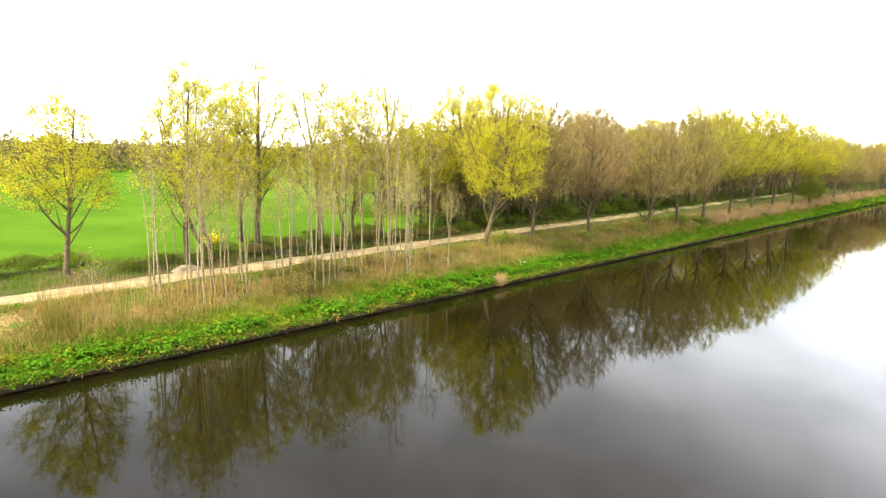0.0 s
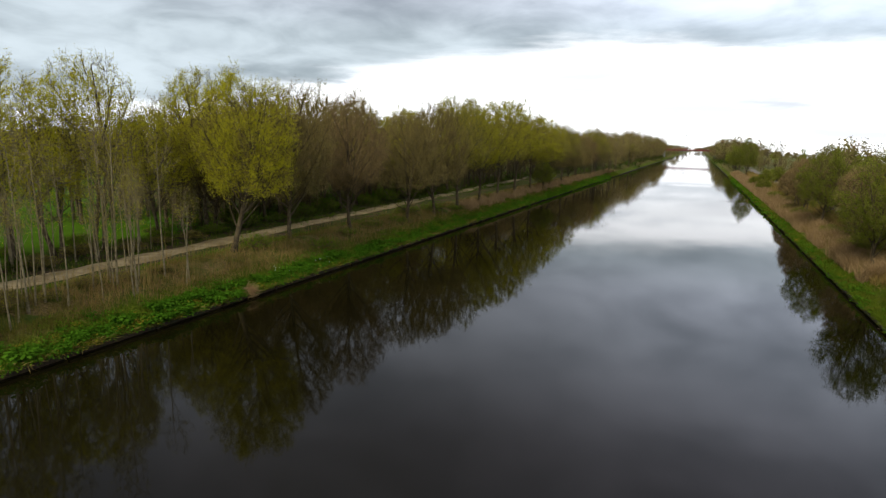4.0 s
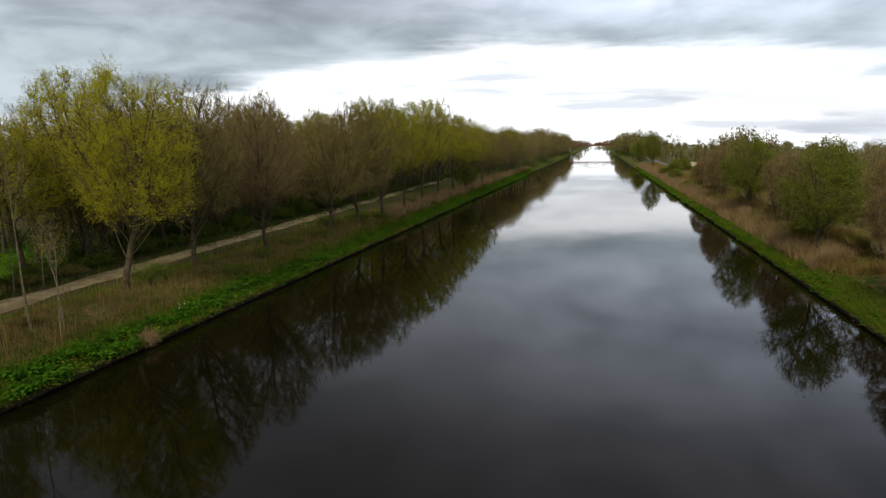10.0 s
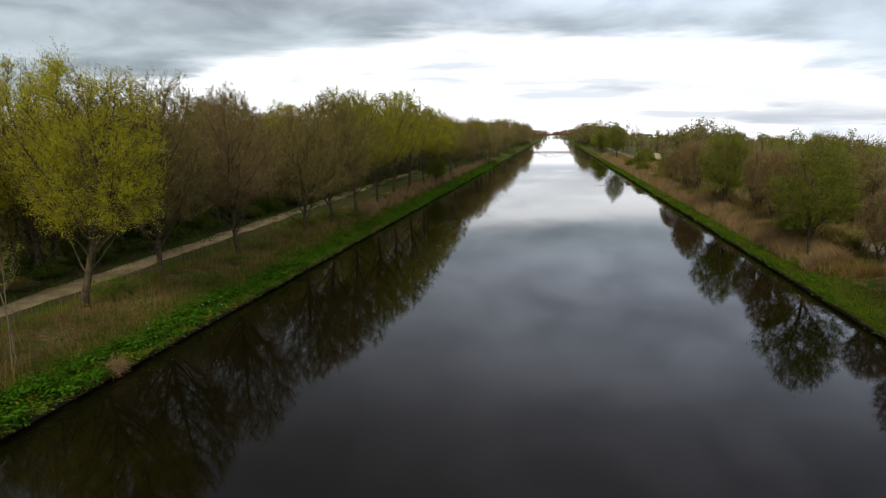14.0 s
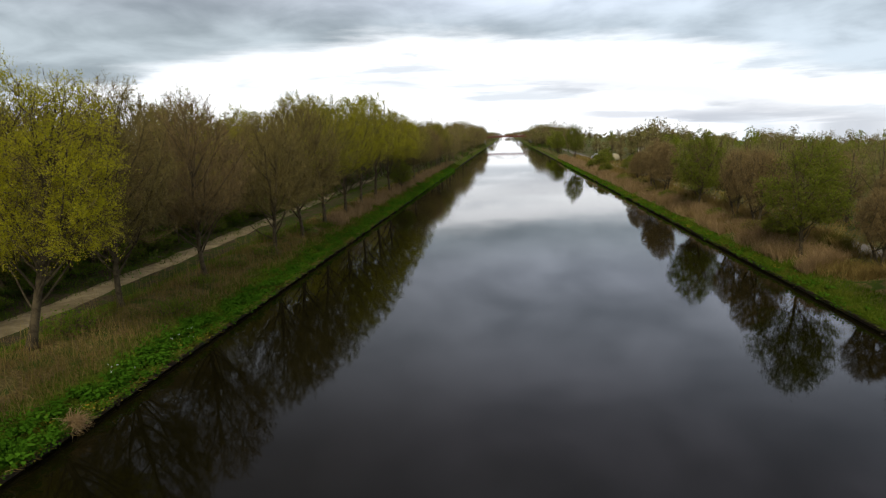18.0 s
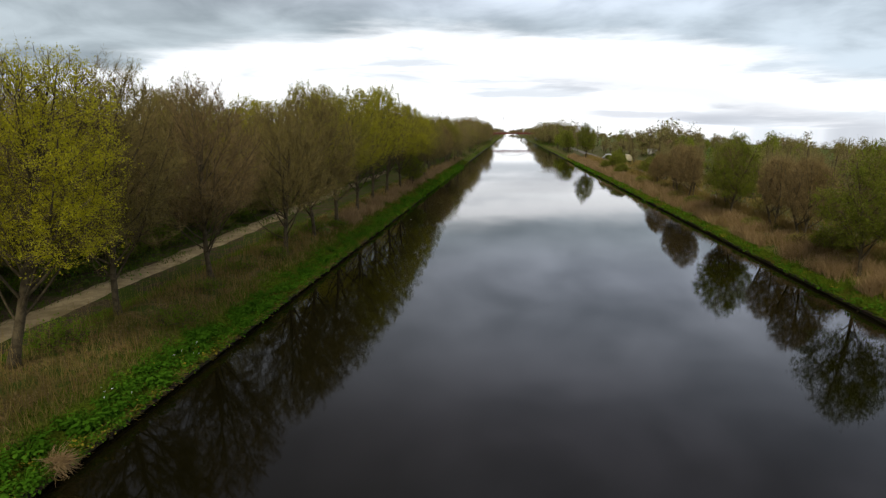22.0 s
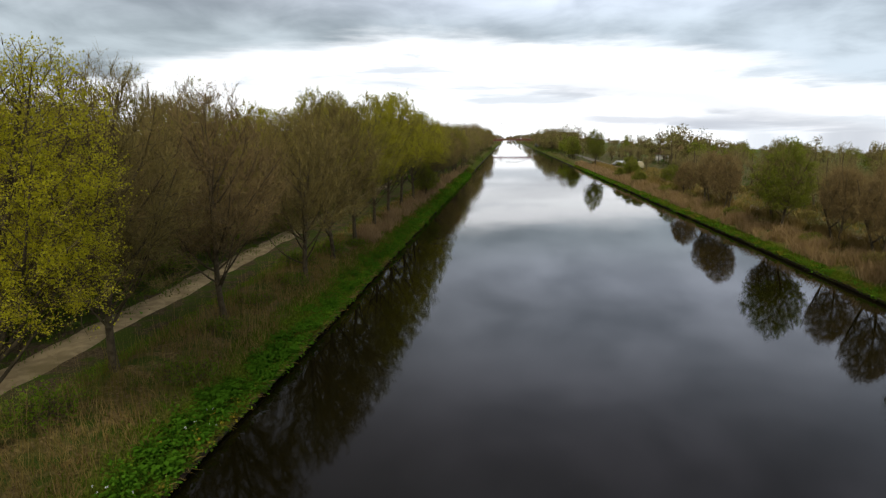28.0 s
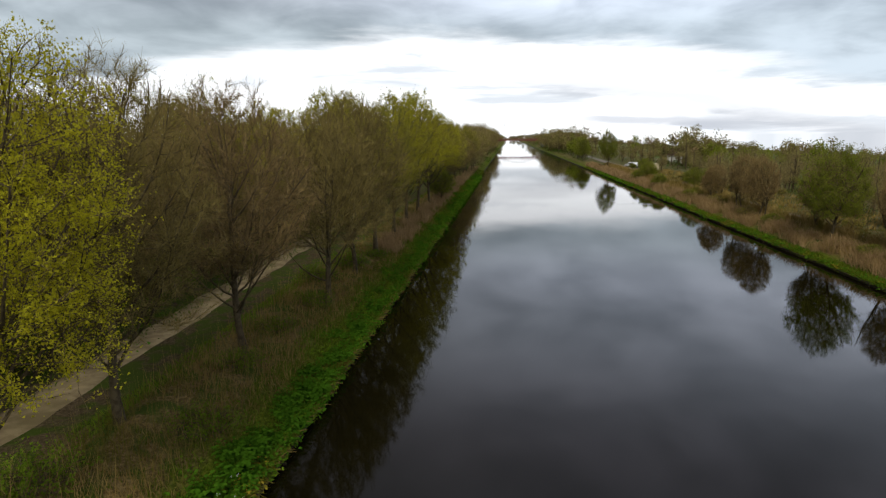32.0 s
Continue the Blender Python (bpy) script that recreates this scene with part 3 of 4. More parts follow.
def make_tree(name, seed, label, category, bark, twig, leaf, tall, fork, spread, limbs, twigs, leaf_count, leaf_size,
              twig_size=(0.22, 0.6), twig_width=0.013, group="", **shape):
    """A tree at the origin: trunk, branches, twigs and, where it is in leaf, leaves."""
    rng = np.random.default_rng(seed)
    trunks, mains, levels = skeleton_of(rng, tall, fork, spread, limbs, **shape)
    ob = thing(name, (0, 0, 0), label, category, group)
    for stem in trunks:
        put("trunk", mesh_of("trunk", *tube(*stem, 9), bark), ob)
    for limb in mains:
        put("limb", mesh_of("limb", *tube(*limb, 6), bark), ob)
    v2, f2 = prisms(*levels[0], 3)
    ends = levels[1][1] - levels[1][0]
    v3, f3 = blades(rng, levels[1][0], unit(ends), 1.3 * np.linalg.norm(ends, axis=1), 0.022)
    tagged(put("branchwork", mesh_of("branchwork", np.concatenate([v2, v3]), [f2, f3 + len(v2)], bark), ob), kind="stuff")
    at3, way3 = along(rng, levels[1], int(twigs * 0.7))
    at2, way2 = along(rng, levels[0], twigs - int(twigs * 0.7))
    at, way = np.concatenate([at3, at2]), np.concatenate([way3, way2])
    way = unit(way * 0.6 + rng.normal(0, 0.55, way.shape) + np.array([0, 0, 0.22]))
    length = rng.uniform(*twig_size, len(at))
    tagged(put("twigwork", mesh_of("twigwork", *blades(rng, at, way, length, twig_width * rng.uniform(0.7, 1.3, len(at))), twig), ob), kind="stuff")
    if leaf_count:
        # the leaves stand in clumps on the outer shoots
        hearts = at[rng.integers(0, len(at), 80)]
        apart = np.min((at ** 2).sum(1)[:, None] + (hearts ** 2).sum(1)[None] - 2 * at @ hearts.T, axis=1)
        share = 0.12 + np.exp(-apart / (2 * (0.13 * spread) ** 2))
        pick = rng.choice(len(at), leaf_count, p=share / share.sum())
        spots = at[pick] + way[pick] * (length[pick] * rng.uniform(0.2, 1.05, leaf_count))[:, None] + rng.normal(0, 0.05, (leaf_count, 3))
        tagged(put("foliage", mesh_of("foliage", *leaves(rng, spots, leaf_size), leaf), ob), kind="stuff")
    return ob


def plant_all(makers, places):
    """Puts each tree of a kind: the first of each variant is built there, the others are copies that share its meshes."""
    built = {}
    for n, (x, y, size, turn) in enumerate(places):
        k = n % len(makers)
        m = Matrix.Translation((x, y, flat_at(x, y))) @ Matrix.Rotation(turn, 4, "Z") @ Matrix.Diagonal((size * 0.5 + 0.5, size * 0.5 + 0.5, size, 1))
        if k in built:
            copy_thing(built[k], m)
        else:
            built[k] = makers[k]()
            built[k].matrix_basis = m


lot = random.Random(7)


def spread_of(points, size=(0.92, 1.08)):
    return [(x, y, s * lot.uniform(*size), lot.uniform(0, 6.28)) for x, y, s in points]


BARE = "bare brown tree in spring bud beside the canal track"
YELLOW = "tree with airy yellow-green young leaves beside the canal"
OLIVE = "tree with thin olive spring leaves beside the canal track"

bare = [lambda k=k: make_tree("bare_tree", 100 + k, BARE, "tree", BARK, TWIG_RED if k == 1 else TWIG, LEAF_BUD, 11.6, 1.45, 3.7, 22, 36000, 9000, 0.035,
                              group="trees along the canal", upright=0.9, skirt=-0.58) for k in range(3)]
yellow = [lambda k=k: make_tree("budding_tree", 200 + k, YELLOW, "tree", BARK, TWIG, LEAF_YELLOW, 12.9, 2.0, 3.3, 18, 6000, 32000, 0.062,
                                group="trees along the canal", upright=1.05, stems=2 if k == 1 else 1) for k in range(3)]
airy = [lambda k=k: make_tree("budding_tree", 220 + k, "slender upright tree with airy yellow-green young leaves", "tree", BARK, TWIG, LEAF_YELLOW, 12.9, 2.4, 2.6, 14, 4000, 25000, 0.064,
                              group="trees along the canal", upright=1.2, stems=2 if k == 1 else 1, skirt=-0.7, thick=0.18) for k in range(3)]
olive = [lambda k=k: make_tree("budding_tree", 300 + k, OLIVE, "tree", BARK, TWIG, LEAF_OLIVE, 12.5, 2.0, 3.7, 20, 12000, 32000, 0.06,
                               group="trees along the canal", upright=0.95) for k in range(2)]

# the row between the water and the track, then the row behind the track
plant_all([lambda: make_tree("budding_tree", 210, "wide low-forked tree with yellow-green young leaves by the water", "tree", BARK, TWIG, LEAF_YELLOW, 12.2, 1.8, 3.3, 24, 9000, 76000, 0.05,
                             group="trees along the canal", upright=1.0, thick=0.2, skirt=-0.6, lean=0.24)], [(-4.55, 33.7, 1.0, 0.8)])
plant_all(yellow, spread_of([(-10.6, 10.2, 0.74), (-12.2, 30.5, 1.0), (-14.2, 40.6, 1.02), (-12.6, 35.2, 1.05),
                             (-15.8, 44.3, 0.95), (-11.6, 38.6, 0.98)], (0.97, 1.03)))
plant_all(airy, spread_of([(-10.3, 15.9, 0.90), (-11.2, 17.3, 0.84), (-11.6, 20.6, 0.97), (-11.0, 24.6, 1.03), (-11.8, 27.4, 1.0), (-16.0, 21.5, 0.9)], (0.98, 1.02)))
plant_all(bare, spread_of([(-4.7, 39.5, 1.03), (-3.9, 46.2, 1.0), (-2.8, 54.2, 1.0), (-3.0, 60.6, 1.05),
                           (-12.4, 46.0, 0.98), (-12.8, 52.0, 0.96), (-13.0, 58.5, 1.0), (-13.6, 72.5, 1.0), (-8.2 - 4.5, 40.5, 0.9), (-17.5, 49.5, 1.0), (-18.0, 56.5, 1.02),
                           (-3.6, 115.0, 0.95), (-13.8, 104.0, 1.05), (-14.0, 113.0, 1.0), (-3.4, 131.0, 0.92), (-3.6, 140.0, 0.9), (-3.4, 150.0, 0.95)], (0.96, 1.04)))
plant_all(olive, spread_of([(-12.9, 61.5, 1.04), (-3.2, 67.5, 1.0), (-18.6, 63.0, 1.05), (-18.2, 70.0, 1.0), (-13.4, 95.5, 1.08), (-3.3, 123.0, 0.95), (-18.8, 42.0, 0.9), (-14.0, 123.0, 1.0), (-14.0, 134.0, 1.02), (-3.5, 160.0, 0.98), (-3.5, 171.0, 0.95)]))

ROUND = "tall rounded tree in dense yellow-olive young leaf by the water"
rounded = [lambda k=k: make_tree("budding_tree", 330 + k, ROUND, "tree", BARK, TWIG, LEAF_SPRING, 14.9, 2.3, 4.4, 22, 8000, 50000, 0.078,
                                 group="trees along the canal", upright=0.9, thick=0.2) for k in range(2)]
plant_all(rounded, spread_of([(-3.5, 83.0, 0.98), (-3.6, 91.5, 1.02), (-12.9, 76.0, 0.88), (-12.8, 87.0, 1.02), (-3.4, 100.0, 0.94), (-13.2, 97.0, 1.02), (-3.3, 75.0, 0.88), (-18.0, 82.0, 0.9), (-12.8, 67.5, 0.78), (-3.4, 108.5, 0.86)], (0.97, 1.03)))

SAPLING = "thin pale sapling with a bare stem in the bank thicket"
sapling = [lambda k=k: make_tree("sapling", 400 + k, SAPLING, "sapling", BARK_PALE, TWIG, LEAF_YELLOW, 8.8, 4.4, 0.9, 5, 260, 260, 0.045,
                                 twig_size=(0.2, 0.6), twig_width=0.009, group="saplings on the bank", upright=1.3, thick=0.05, wiggle=0.012, subs=40, fines=90) for k in range(4)]
stand = [(lot.uniform(-5.4, -2.0), lot.uniform(12.0, 28.5), lot.uniform(0.65, 1.05)) for _ in range(58)]
stand += [(lot.uniform(-11.5, -9.0), lot.uniform(14.0, 34.0), lot.uniform(0.7, 1.2)) for _ in range(16)]
stand += [(-3.1, 22.3, 1.22), (-3.8, 25.2, 1.2), (-3.3, 26.0, 1.15), (-8.6 - 1.0, 28.5, 1.2), (-9.7, 26.0, 1.1), (-10.0, 31.6, 1.1), (-9.9, 29.8, 1.25), (-3.0, 9.6, 0.45)]
plant_all(sapling, spread_of(stand))

GREEN = "tree in fresh green leaf on the far bank"
green = [lambda k=k: make_tree("leafy_tree", 500 + k, GREEN, "tree", BARK, TWIG, LEAF_GREEN, 7.5, 1.0, 2.35, 16, 5000, 34000, 0.062,
                               group="trees on the road side", upright=0.8, thick=0.12, skirt=-0.72) for k in range(2)]
brown = [lambda k=k: make_tree("bare_tree", 600 + k, "bare russet tree with several stems by the road", "tree", BARK, TWIG_RED, LEAF_BUD, 7.9, 1.3, 2.2, 20, 26000, 8000, 0.034,
                               group="trees on the road side", upright=1.0, stems=2, thick=0.14, skirt=-0.7) for k in range(2)]
plant_all(green, spread_of([(33.6, 75.0, 1.14), (32.9, 52.5, 1.08), (34.2, 190.0, 1.3), (36.6, 121.0, 0.5), (44.5, 70.0, 0.75), (33.6, 240.0, 1.1), (-2.3, 104.0, 0.62)], (0.97, 1.03)))
plant_all(brown, spread_of([(35.2, 68.5, 0.86), (35.2, 80.2, 0.84), (35.2, 47.8, 0.78), (34.0, 90.0, 1.02), (34.3, 61.6, 1.04), (33.4, 40.3, 0.8), (33.8, 36.7, 0.8), (34.6, 96.5, 1.0), (34.4, 106.0, 0.8), (40.8, 45.0, 0.82), (41.2, 57.0, 0.85), (42.0, 66.0, 0.9),
                            (43.0, 82.0, 0.85), (40.4, 38.0, 0.75), (46.0, 52.0, 0.8), (33.9, 30.0, 0.78), (41.0, 30.0, 0.75)], (0.97, 1.03)))
bush = [lambda k=k: make_tree("shrub", 700 + k, "round green shrub among the reeds", "shrub", BARK, TWIG, LEAF_GREEN, 3.0, 0.25, 1.5, 14, 3000, 11000, 0.075,
                              group="shrubs on the road side", upright=0.6, stems=3, thick=0.07) for k in range(2)]
plant_all(bush, spread_of([(35.2, 146.0, 1.15), (33.0, 146.0, 0.75), (39.6, 123.0, 1.0), (33.2, 85.0, 0.6), (34.0, 57.5, 0.55), (33.4, 69.0, 0.5), (39.4, 167.0, 0.8), (39.8, 184.0, 0.8), (33.4, 130.0, 0.6), (33.2, 112.0, 0.55), (39.9, 170.0, 0.95), (41.4, 171.5, 0.8)]))
rough_bush = [lambda k=k: make_tree("bare_shrub", 710 + k, "low brown bare shrub among the dead reeds", "shrub", BARK, TWIG, LEAF_OLIVE, 2.6, 0.2, 1.5, 14, 4200, 1500, 0.07,
                                    group="shrubs on the road side", upright=0.6, stems=3, thick=0.05) for k in range(2)]
plant_all(rough_bush, spread_of([(lot.uniform(-4.6, -2.4), y, lot.uniform(0.3, 0.45)) for y in np.linspace(18, 28, 6)] + [(lot.uniform(-12.0, -9.6), y, lot.uniform(0.6, 0.95)) for y in np.linspace(20, 36, 7)] + [(lot.uniform(32.9, 34.3), y, lot.uniform(0.6, 1.25)) for y in np.linspace(36, 128, 16)] + [(lot.uniform(39, 47), y, lot.uniform(0.7, 1.3)) for y in np.linspace(34, 150, 30)]))


def wood(name, seed, spots, tall, label, detail=260, leaf_mat=FAR_LEAF, piece=0.5, limb_mat=BARK, low=0.0, twiggy=0.0, under=0, under_tall=2.2, uneven=0.22):
    """A far wood in one mesh: trunks, limbs and broken crowns of small clumps."""
    rng = np.random.default_rng(seed)
    spots = np.asarray(spots, float)
    z = height(spots[:, 0], spots[:, 1])
    foot = np.c_[spots, z - 0.2]
    tops = tall * rng.uniform(1 - uneven, 1 + 0.55 * uneven, len(spots))
    ob = tagged(new(name), label, "trees", kind="stuff")
    head = foot + np.c_[rng.normal(0, 0.3, (len(spots), 2)), tops * 0.8]
    put("trunks", mesh_of("trunks", *prisms(foot, head, np.full(len(spots), 0.16), np.full(len(spots), 0.04), 5), limb_mat), ob)
    lobes = 14
    way = unit(rng.normal(0, 1, (len(spots), lobes, 3)) * np.array([1, 1, 0.8]))
    centre = foot[:, None] + np.array([0, 0, 1.0]) * (tops * (0.60 - 0.12 * low))[:, None, None]
    lobe = centre + way * (tops * 0.27)[:, None, None] * np.array([0.95, 0.95, 1.15 + 0.4 * low]) * rng.uniform(0.3, 1.05, (len(spots), lobes, 1))
    a = np.repeat(head - np.c_[np.zeros((len(spots), 2)), tops * 0.45], lobes, 0)
    put("branches", mesh_of("branches", *prisms(a, lobe.reshape(-1, 3), np.full(len(a), 0.05), np.full(len(a), 0.015), 3), limb_mat), ob)
    each = max(detail // lobes, 4)
    ball = unit(rng.normal(0, 1, (len(spots), lobes, each, 3))) * rng.uniform(0, 1, (len(spots), lobes, each, 1)) ** 0.45
    at = (lobe[:, :, None] + ball * (tops * (0.15 - 0.03 * low))[:, None, None, None]).reshape(-1, 3)
    cut = int(len(at) * twiggy)
    rng.shuffle(at)
    if cut:
        out = unit(unit(rng.normal(0, 1, (cut, 3))) + np.array([0, 0, 0.8]))
        put("twigwork", mesh_of("twigwork", *blades(rng, at[:cut], out, piece * rng.uniform(3.0, 7.0, cut), piece * 0.28), leaf_mat), ob)
    put("crowns", mesh_of("crowns", *leaves(rng, at[cut:], piece), leaf_mat), ob)
    if under:
        spot = np.repeat(spots, 6, 0) + rng.normal(0, 2.0, (len(spots) * 6, 2))
        size = rng.uniform(0.35, 1.0, len(spot)) * under_tall
        ball = unit(rng.normal(0, 1, (len(spot), under // 6, 3))) * rng.uniform(0.3, 1, (len(spot), under // 6, 1))
        at = np.c_[spot, height(spot[:, 0], spot[:, 1])][:, None] + np.abs(ball) * np.array([0, 0, 1.0]) * size[:, None, None] + ball * np.array([1, 1, 0]) * (0.9 * size)[:, None, None]
        put("undergrowth", mesh_of("undergrowth", *leaves(rng, at.reshape(-1, 3), max(piece * 1.1, 0.12)), UNDERGROWTH), ob)
    return ob


def scatter(seed, count, x0, x1, y0, y1):
    rng = np.random.default_rng(seed)
    return np.c_[rng.uniform(x0, x1, count), rng.uniform(y0, y1, count)]


BROWN_WOOD = leaf_material("distant_bare_crowns", (0.112, 0.086, 0.036), (0.255, 0.198, 0.082), 0.2, (0.19, 0.178, 0.034))
OLIVE_WOOD = leaf_material("roadside_crowns", (0.13, 0.105, 0.045), (0.28, 0.225, 0.095), 0.2, (0.165, 0.158, 0.045))
UNDERGROWTH = leaf_material("woodland_scrub", (0.038, 0.046, 0.012), (0.115, 0.118, 0.026), 0.25, (0.065, 0.165, 0.014))
rise = np.random.default_rng(60)
u, w = rise.uniform(0, 1, 330), rise.uniform(0, 1, 330)
crest = np.c_[-72 - 75 * u - 45 * w, -70 + 215 * u + 25 * w]
wood("wood_behind_track", 11, np.concatenate([scatter(1, 120, -32, -14.5, 46, 112), scatter(2, 16, -32, -20, 36, 50)]), 11.0, "brown bare wood behind the cycle track", 2000, BROWN_WOOD, 0.10, twiggy=0.7, under=240)
thicket = scatter(33, 54, -16.0, -12.2, 37, 112)
thicket[:, 0] -= 0.03 * np.clip(thicket[:, 1] - 45, 0, None)
wood("thicket_behind_track", 20, thicket, 7.4, "dense brown and green thicket along the far side of the track", 900, BROWN_WOOD, 0.09, twiggy=0.75, low=0.7, under=420, under_tall=2.0, uneven=0.35)
wood("wood_along_canal", 12, np.concatenate([scatter(3, 70, -16, -11, 110, 230), scatter(4, 60, -36, -15, 105, 230), scatter(5, 24, -6, -2.5, 150, 230)]), 13.2, "brown and olive wood along the canal", 1150, BROWN_WOOD, 0.21, twiggy=0.35, low=0.5, under=120, under_tall=2.6)
wood("wood_up_the_canal", 19, np.concatenate([scatter(23, 60, -9, -2.5, 230, 520), scatter(24, 90, -40, -9, 225, 520)]), 16.0, "tall brown and olive wood further up the canal", 760, BROWN_WOOD, 0.42, low=1.0, twiggy=0.3, under=60, under_tall=4.0)
wood("wood_on_hill", 13, np.concatenate([crest, scatter(16, 60, -200, -110, 260, 560)]), 8.4, "dark wood along the crest of the meadow hill", 280, FAR_LEAF, 0.50, low=1.0, under=36, under_tall=4.0)
wood("wood_by_bridge", 14, np.concatenate([scatter(7, 70, 33, 48, 310, 500), scatter(8, 60, 32.5, 60, 330, 500), scatter(20, 70, -40, -2.5, 525, 1000), scatter(22, 70, 32.5, 70, 525, 1000)]), 14.6, "dark wood on the bank before the bridge", 440, FAR_LEAF, 0.54, low=1.0, under=48, under_tall=4.0)
wood("wood_beyond_bridge", 15, np.concatenate([scatter(9, 110, -240, -3, 1000, 1750), scatter(25, 110, 33, 280, 1000, 1750), scatter(26, 60, -80, 120, 1710, 1780)]), 15.0, "distant dark wood beyond the bridge", 240, FAR_LEAF, 1.2, low=1.0)
wood("wood_across_fields", 16, np.concatenate([scatter(12, 120, 150, 300, 60, 520), scatter(28, 110, 300, 800, 60, 1100), scatter(13, 70, 85, 150, 200, 460), scatter(21, 16, 55, 68, 195, 232)]), 12.5, "dark hedges and woods across the fields", 560, FAR_LEAF, 0.46, low=0.9, uneven=0.36, under=36, under_tall=3.0)
wood("wood_beyond_road", 21, scatter(18, 80, 62, 130, 10, 130), 9.5, "brown and green wood beyond the roadside thicket", 1100, BROWN_WOOD, 0.19, low=0.9, twiggy=0.4, uneven=0.3, under=60, under_tall=2.5)
wood("wood_beside_road", 17, np.concatenate([scatter(14, 120, 41.0, 62, 14, 150), scatter(27, 24, 44, 70, 130, 225), scatter(29, 26, 37, 60, 225, 320)]), 6.9, "low brown and olive wood beyond the road", 1300, OLIVE_WOOD, 0.10, uneven=0.35, low=0.8, twiggy=0.85, under=180, under_tall=2.0)
wood("green_trees_across_fields", 18, np.concatenate([scatter(31, 26, 56, 150, 100, 360), scatter(32, 8, 33.5, 36, 215, 300)]), 9.5, "fresh green trees among the hedges across the fields", 900, LEAF_GREEN, 0.34, low=0.8, under=24, under_tall=2.0)

# ---------------------------------------------------------------- bank edging: timber walling along both shores


def edging(name, x, side, label):
    ob = tagged(new(name), label, "edging", kind="structure")
    rng = random.Random(int(x) + 3)
    variants = []
    for v in range(3):
        bm = bmesh.new()
        box(bm, 0, 0, 0, 0.16, 3.94, 0.14, 0.025)
        cap = bpy.data.meshes.new("capping_beam")
        bm.to_mesh(cap)
        bm.free()
        bm = bmesh.new()
        box(bm, 0, 0, 0, 0.07, 3.96, 0.30, 0.015)
        wale = bpy.data.meshes.new("board")
        bm.to_mesh(wale)
        bm.free()
        cap.materials.append(TIMBER)
        wale.materials.append(TIMBER)
        variants.append((cap, wale))
    bm = bmesh.new()
    rod(bm, (0, 0, -1.2), (0, 0, 0.16), 0.075, 0.07, 7)
    post = bpy.data.meshes.new("post")
    bm.to_mesh(post)
    bm.free()
    post.materials.append(TIMBER)
    for n in range(60):
        y = -24 + 4.0 * n
        cap, wale = variants[n % 3]
        for me, dx, z in ((cap, 0.02, 0.15), (wale, 0.0, -0.07), (wale, -0.012, -0.38)):
            o = put(me.name, me, ob)
            o.matrix_basis = Matrix.Translation((x + side * (dx + rng.uniform(0, 0.015)), y + 2.0, z + rng.uniform(-0.012, 0.012))) @ Matrix.Rotation(rng.uniform(-0.004, 0.004), 4, "X")
        if n % 2 == 0:
            o = put("post", post, ob)
            o.matrix_basis = Matrix.Translation((x + side * 0.13, y, rng.uniform(-0.14, -0.06)))
    bm = bmesh.new()
    box(bm, x, (216 + END) / 2, -0.22, 0.16, END - 216, 0.86, 0.02)
    box(bm, x, (-24 - 400) / 2, -0.22, 0.16, 376, 0.86, 0.02)
    part("far_boards", bm, TIMBER, ob)


edging("edging_left", 0.06, 1, "dark wet timber walling along the shore")
edging("edging_right", WIDTH - 0.06, -1, "dark wet timber walling along the road-side shore")

# ---------------------------------------------------------------- grass, dead grass, reeds (uncountable)


def verge(name, seed, count, x0, x1, y0, y1, tall, width, mat, label, near=1.7, droop=0.9, clump=0.0, bias=1.0):
    rng = np.random.default_rng(seed)
    y = y0 + (y1 - y0) * rng.uniform(0, 1, count) ** near
    x = x0 + (x1 - x0) * rng.uniform(0, 1, count) ** bias
    if clump:
        keep = np.sin(x * 1.9 + 2.0 * np.sin(y * 0.55)) + np.sin(y * 1.3 + x) + rng.normal(0, 0.5, count) > clump - 1.0
        x, y = x[keep], y[keep]
    base = np.c_[x, y, height(x, y) - 0.03]
    way = unit(np.c_[rng.normal(0, 0.28, (len(x), 2)), np.ones(len(x))])
    far = 1 + np.clip(y - 40, 0, 200) / 60
    me = mesh_of(name, *bent_blades(rng, base, way, rng.uniform(0.55, 1.15, len(x)) * tall, width * far * rng.uniform(0.7, 1.3, len(x)), droop), mat)
    return tagged(put(name, me), label, "grass", kind="stuff")


verge("grass", 21, 40000, -2.3, 0.06, -4, 190, 0.34, 0.022, GRASS, "lush fresh grass along the water's edge")
verge("grass", 22, 24000, -5.8, -1.8, -4, 120, 0.26, 0.022, GRASS, "fresh grass between dead stems on the bank", clump=0.6)
verge("grass", 36, 9000, -5.7, -4.9, 2, 60, 0.24, 0.024, FRESH, "strip of bright grass along the gravel track", near=1.3, clump=0.2)
verge("dead_grass", 23, 46000, -5.0, -1.3, -4, 150, 0.44, 0.018, GRASS_DRY, "tall dead straw-coloured grass on the bank", clump=0.2, droop=0.6)
verge("grass", 24, 20000, -14.5, -8.4, -6, 110, 0.30, 0.030, UNDER, "dark grass and brambles behind the track", clump=0.3)
verge("grass", 25, 16000, WIDTH - 0.06, WIDTH + 1.8, 20, 54, 0.26, 0.026, GRASS, "fresh grass on the road-side bank", near=1.2)
verge("grass", 35, 14000, WIDTH - 0.06, WIDTH + 0.85, 48, 210, 0.28, 0.028, GRASS, "narrow strip of fresh grass before the reeds", near=1.5)
verge("reeds", 26, 30000, WIDTH + 0.8, WIDTH + 3.0, 49, 215, 1.25, 0.02, REED, "tall dead tan reeds on the road-side bank", droop=0.8, clump=0.75)
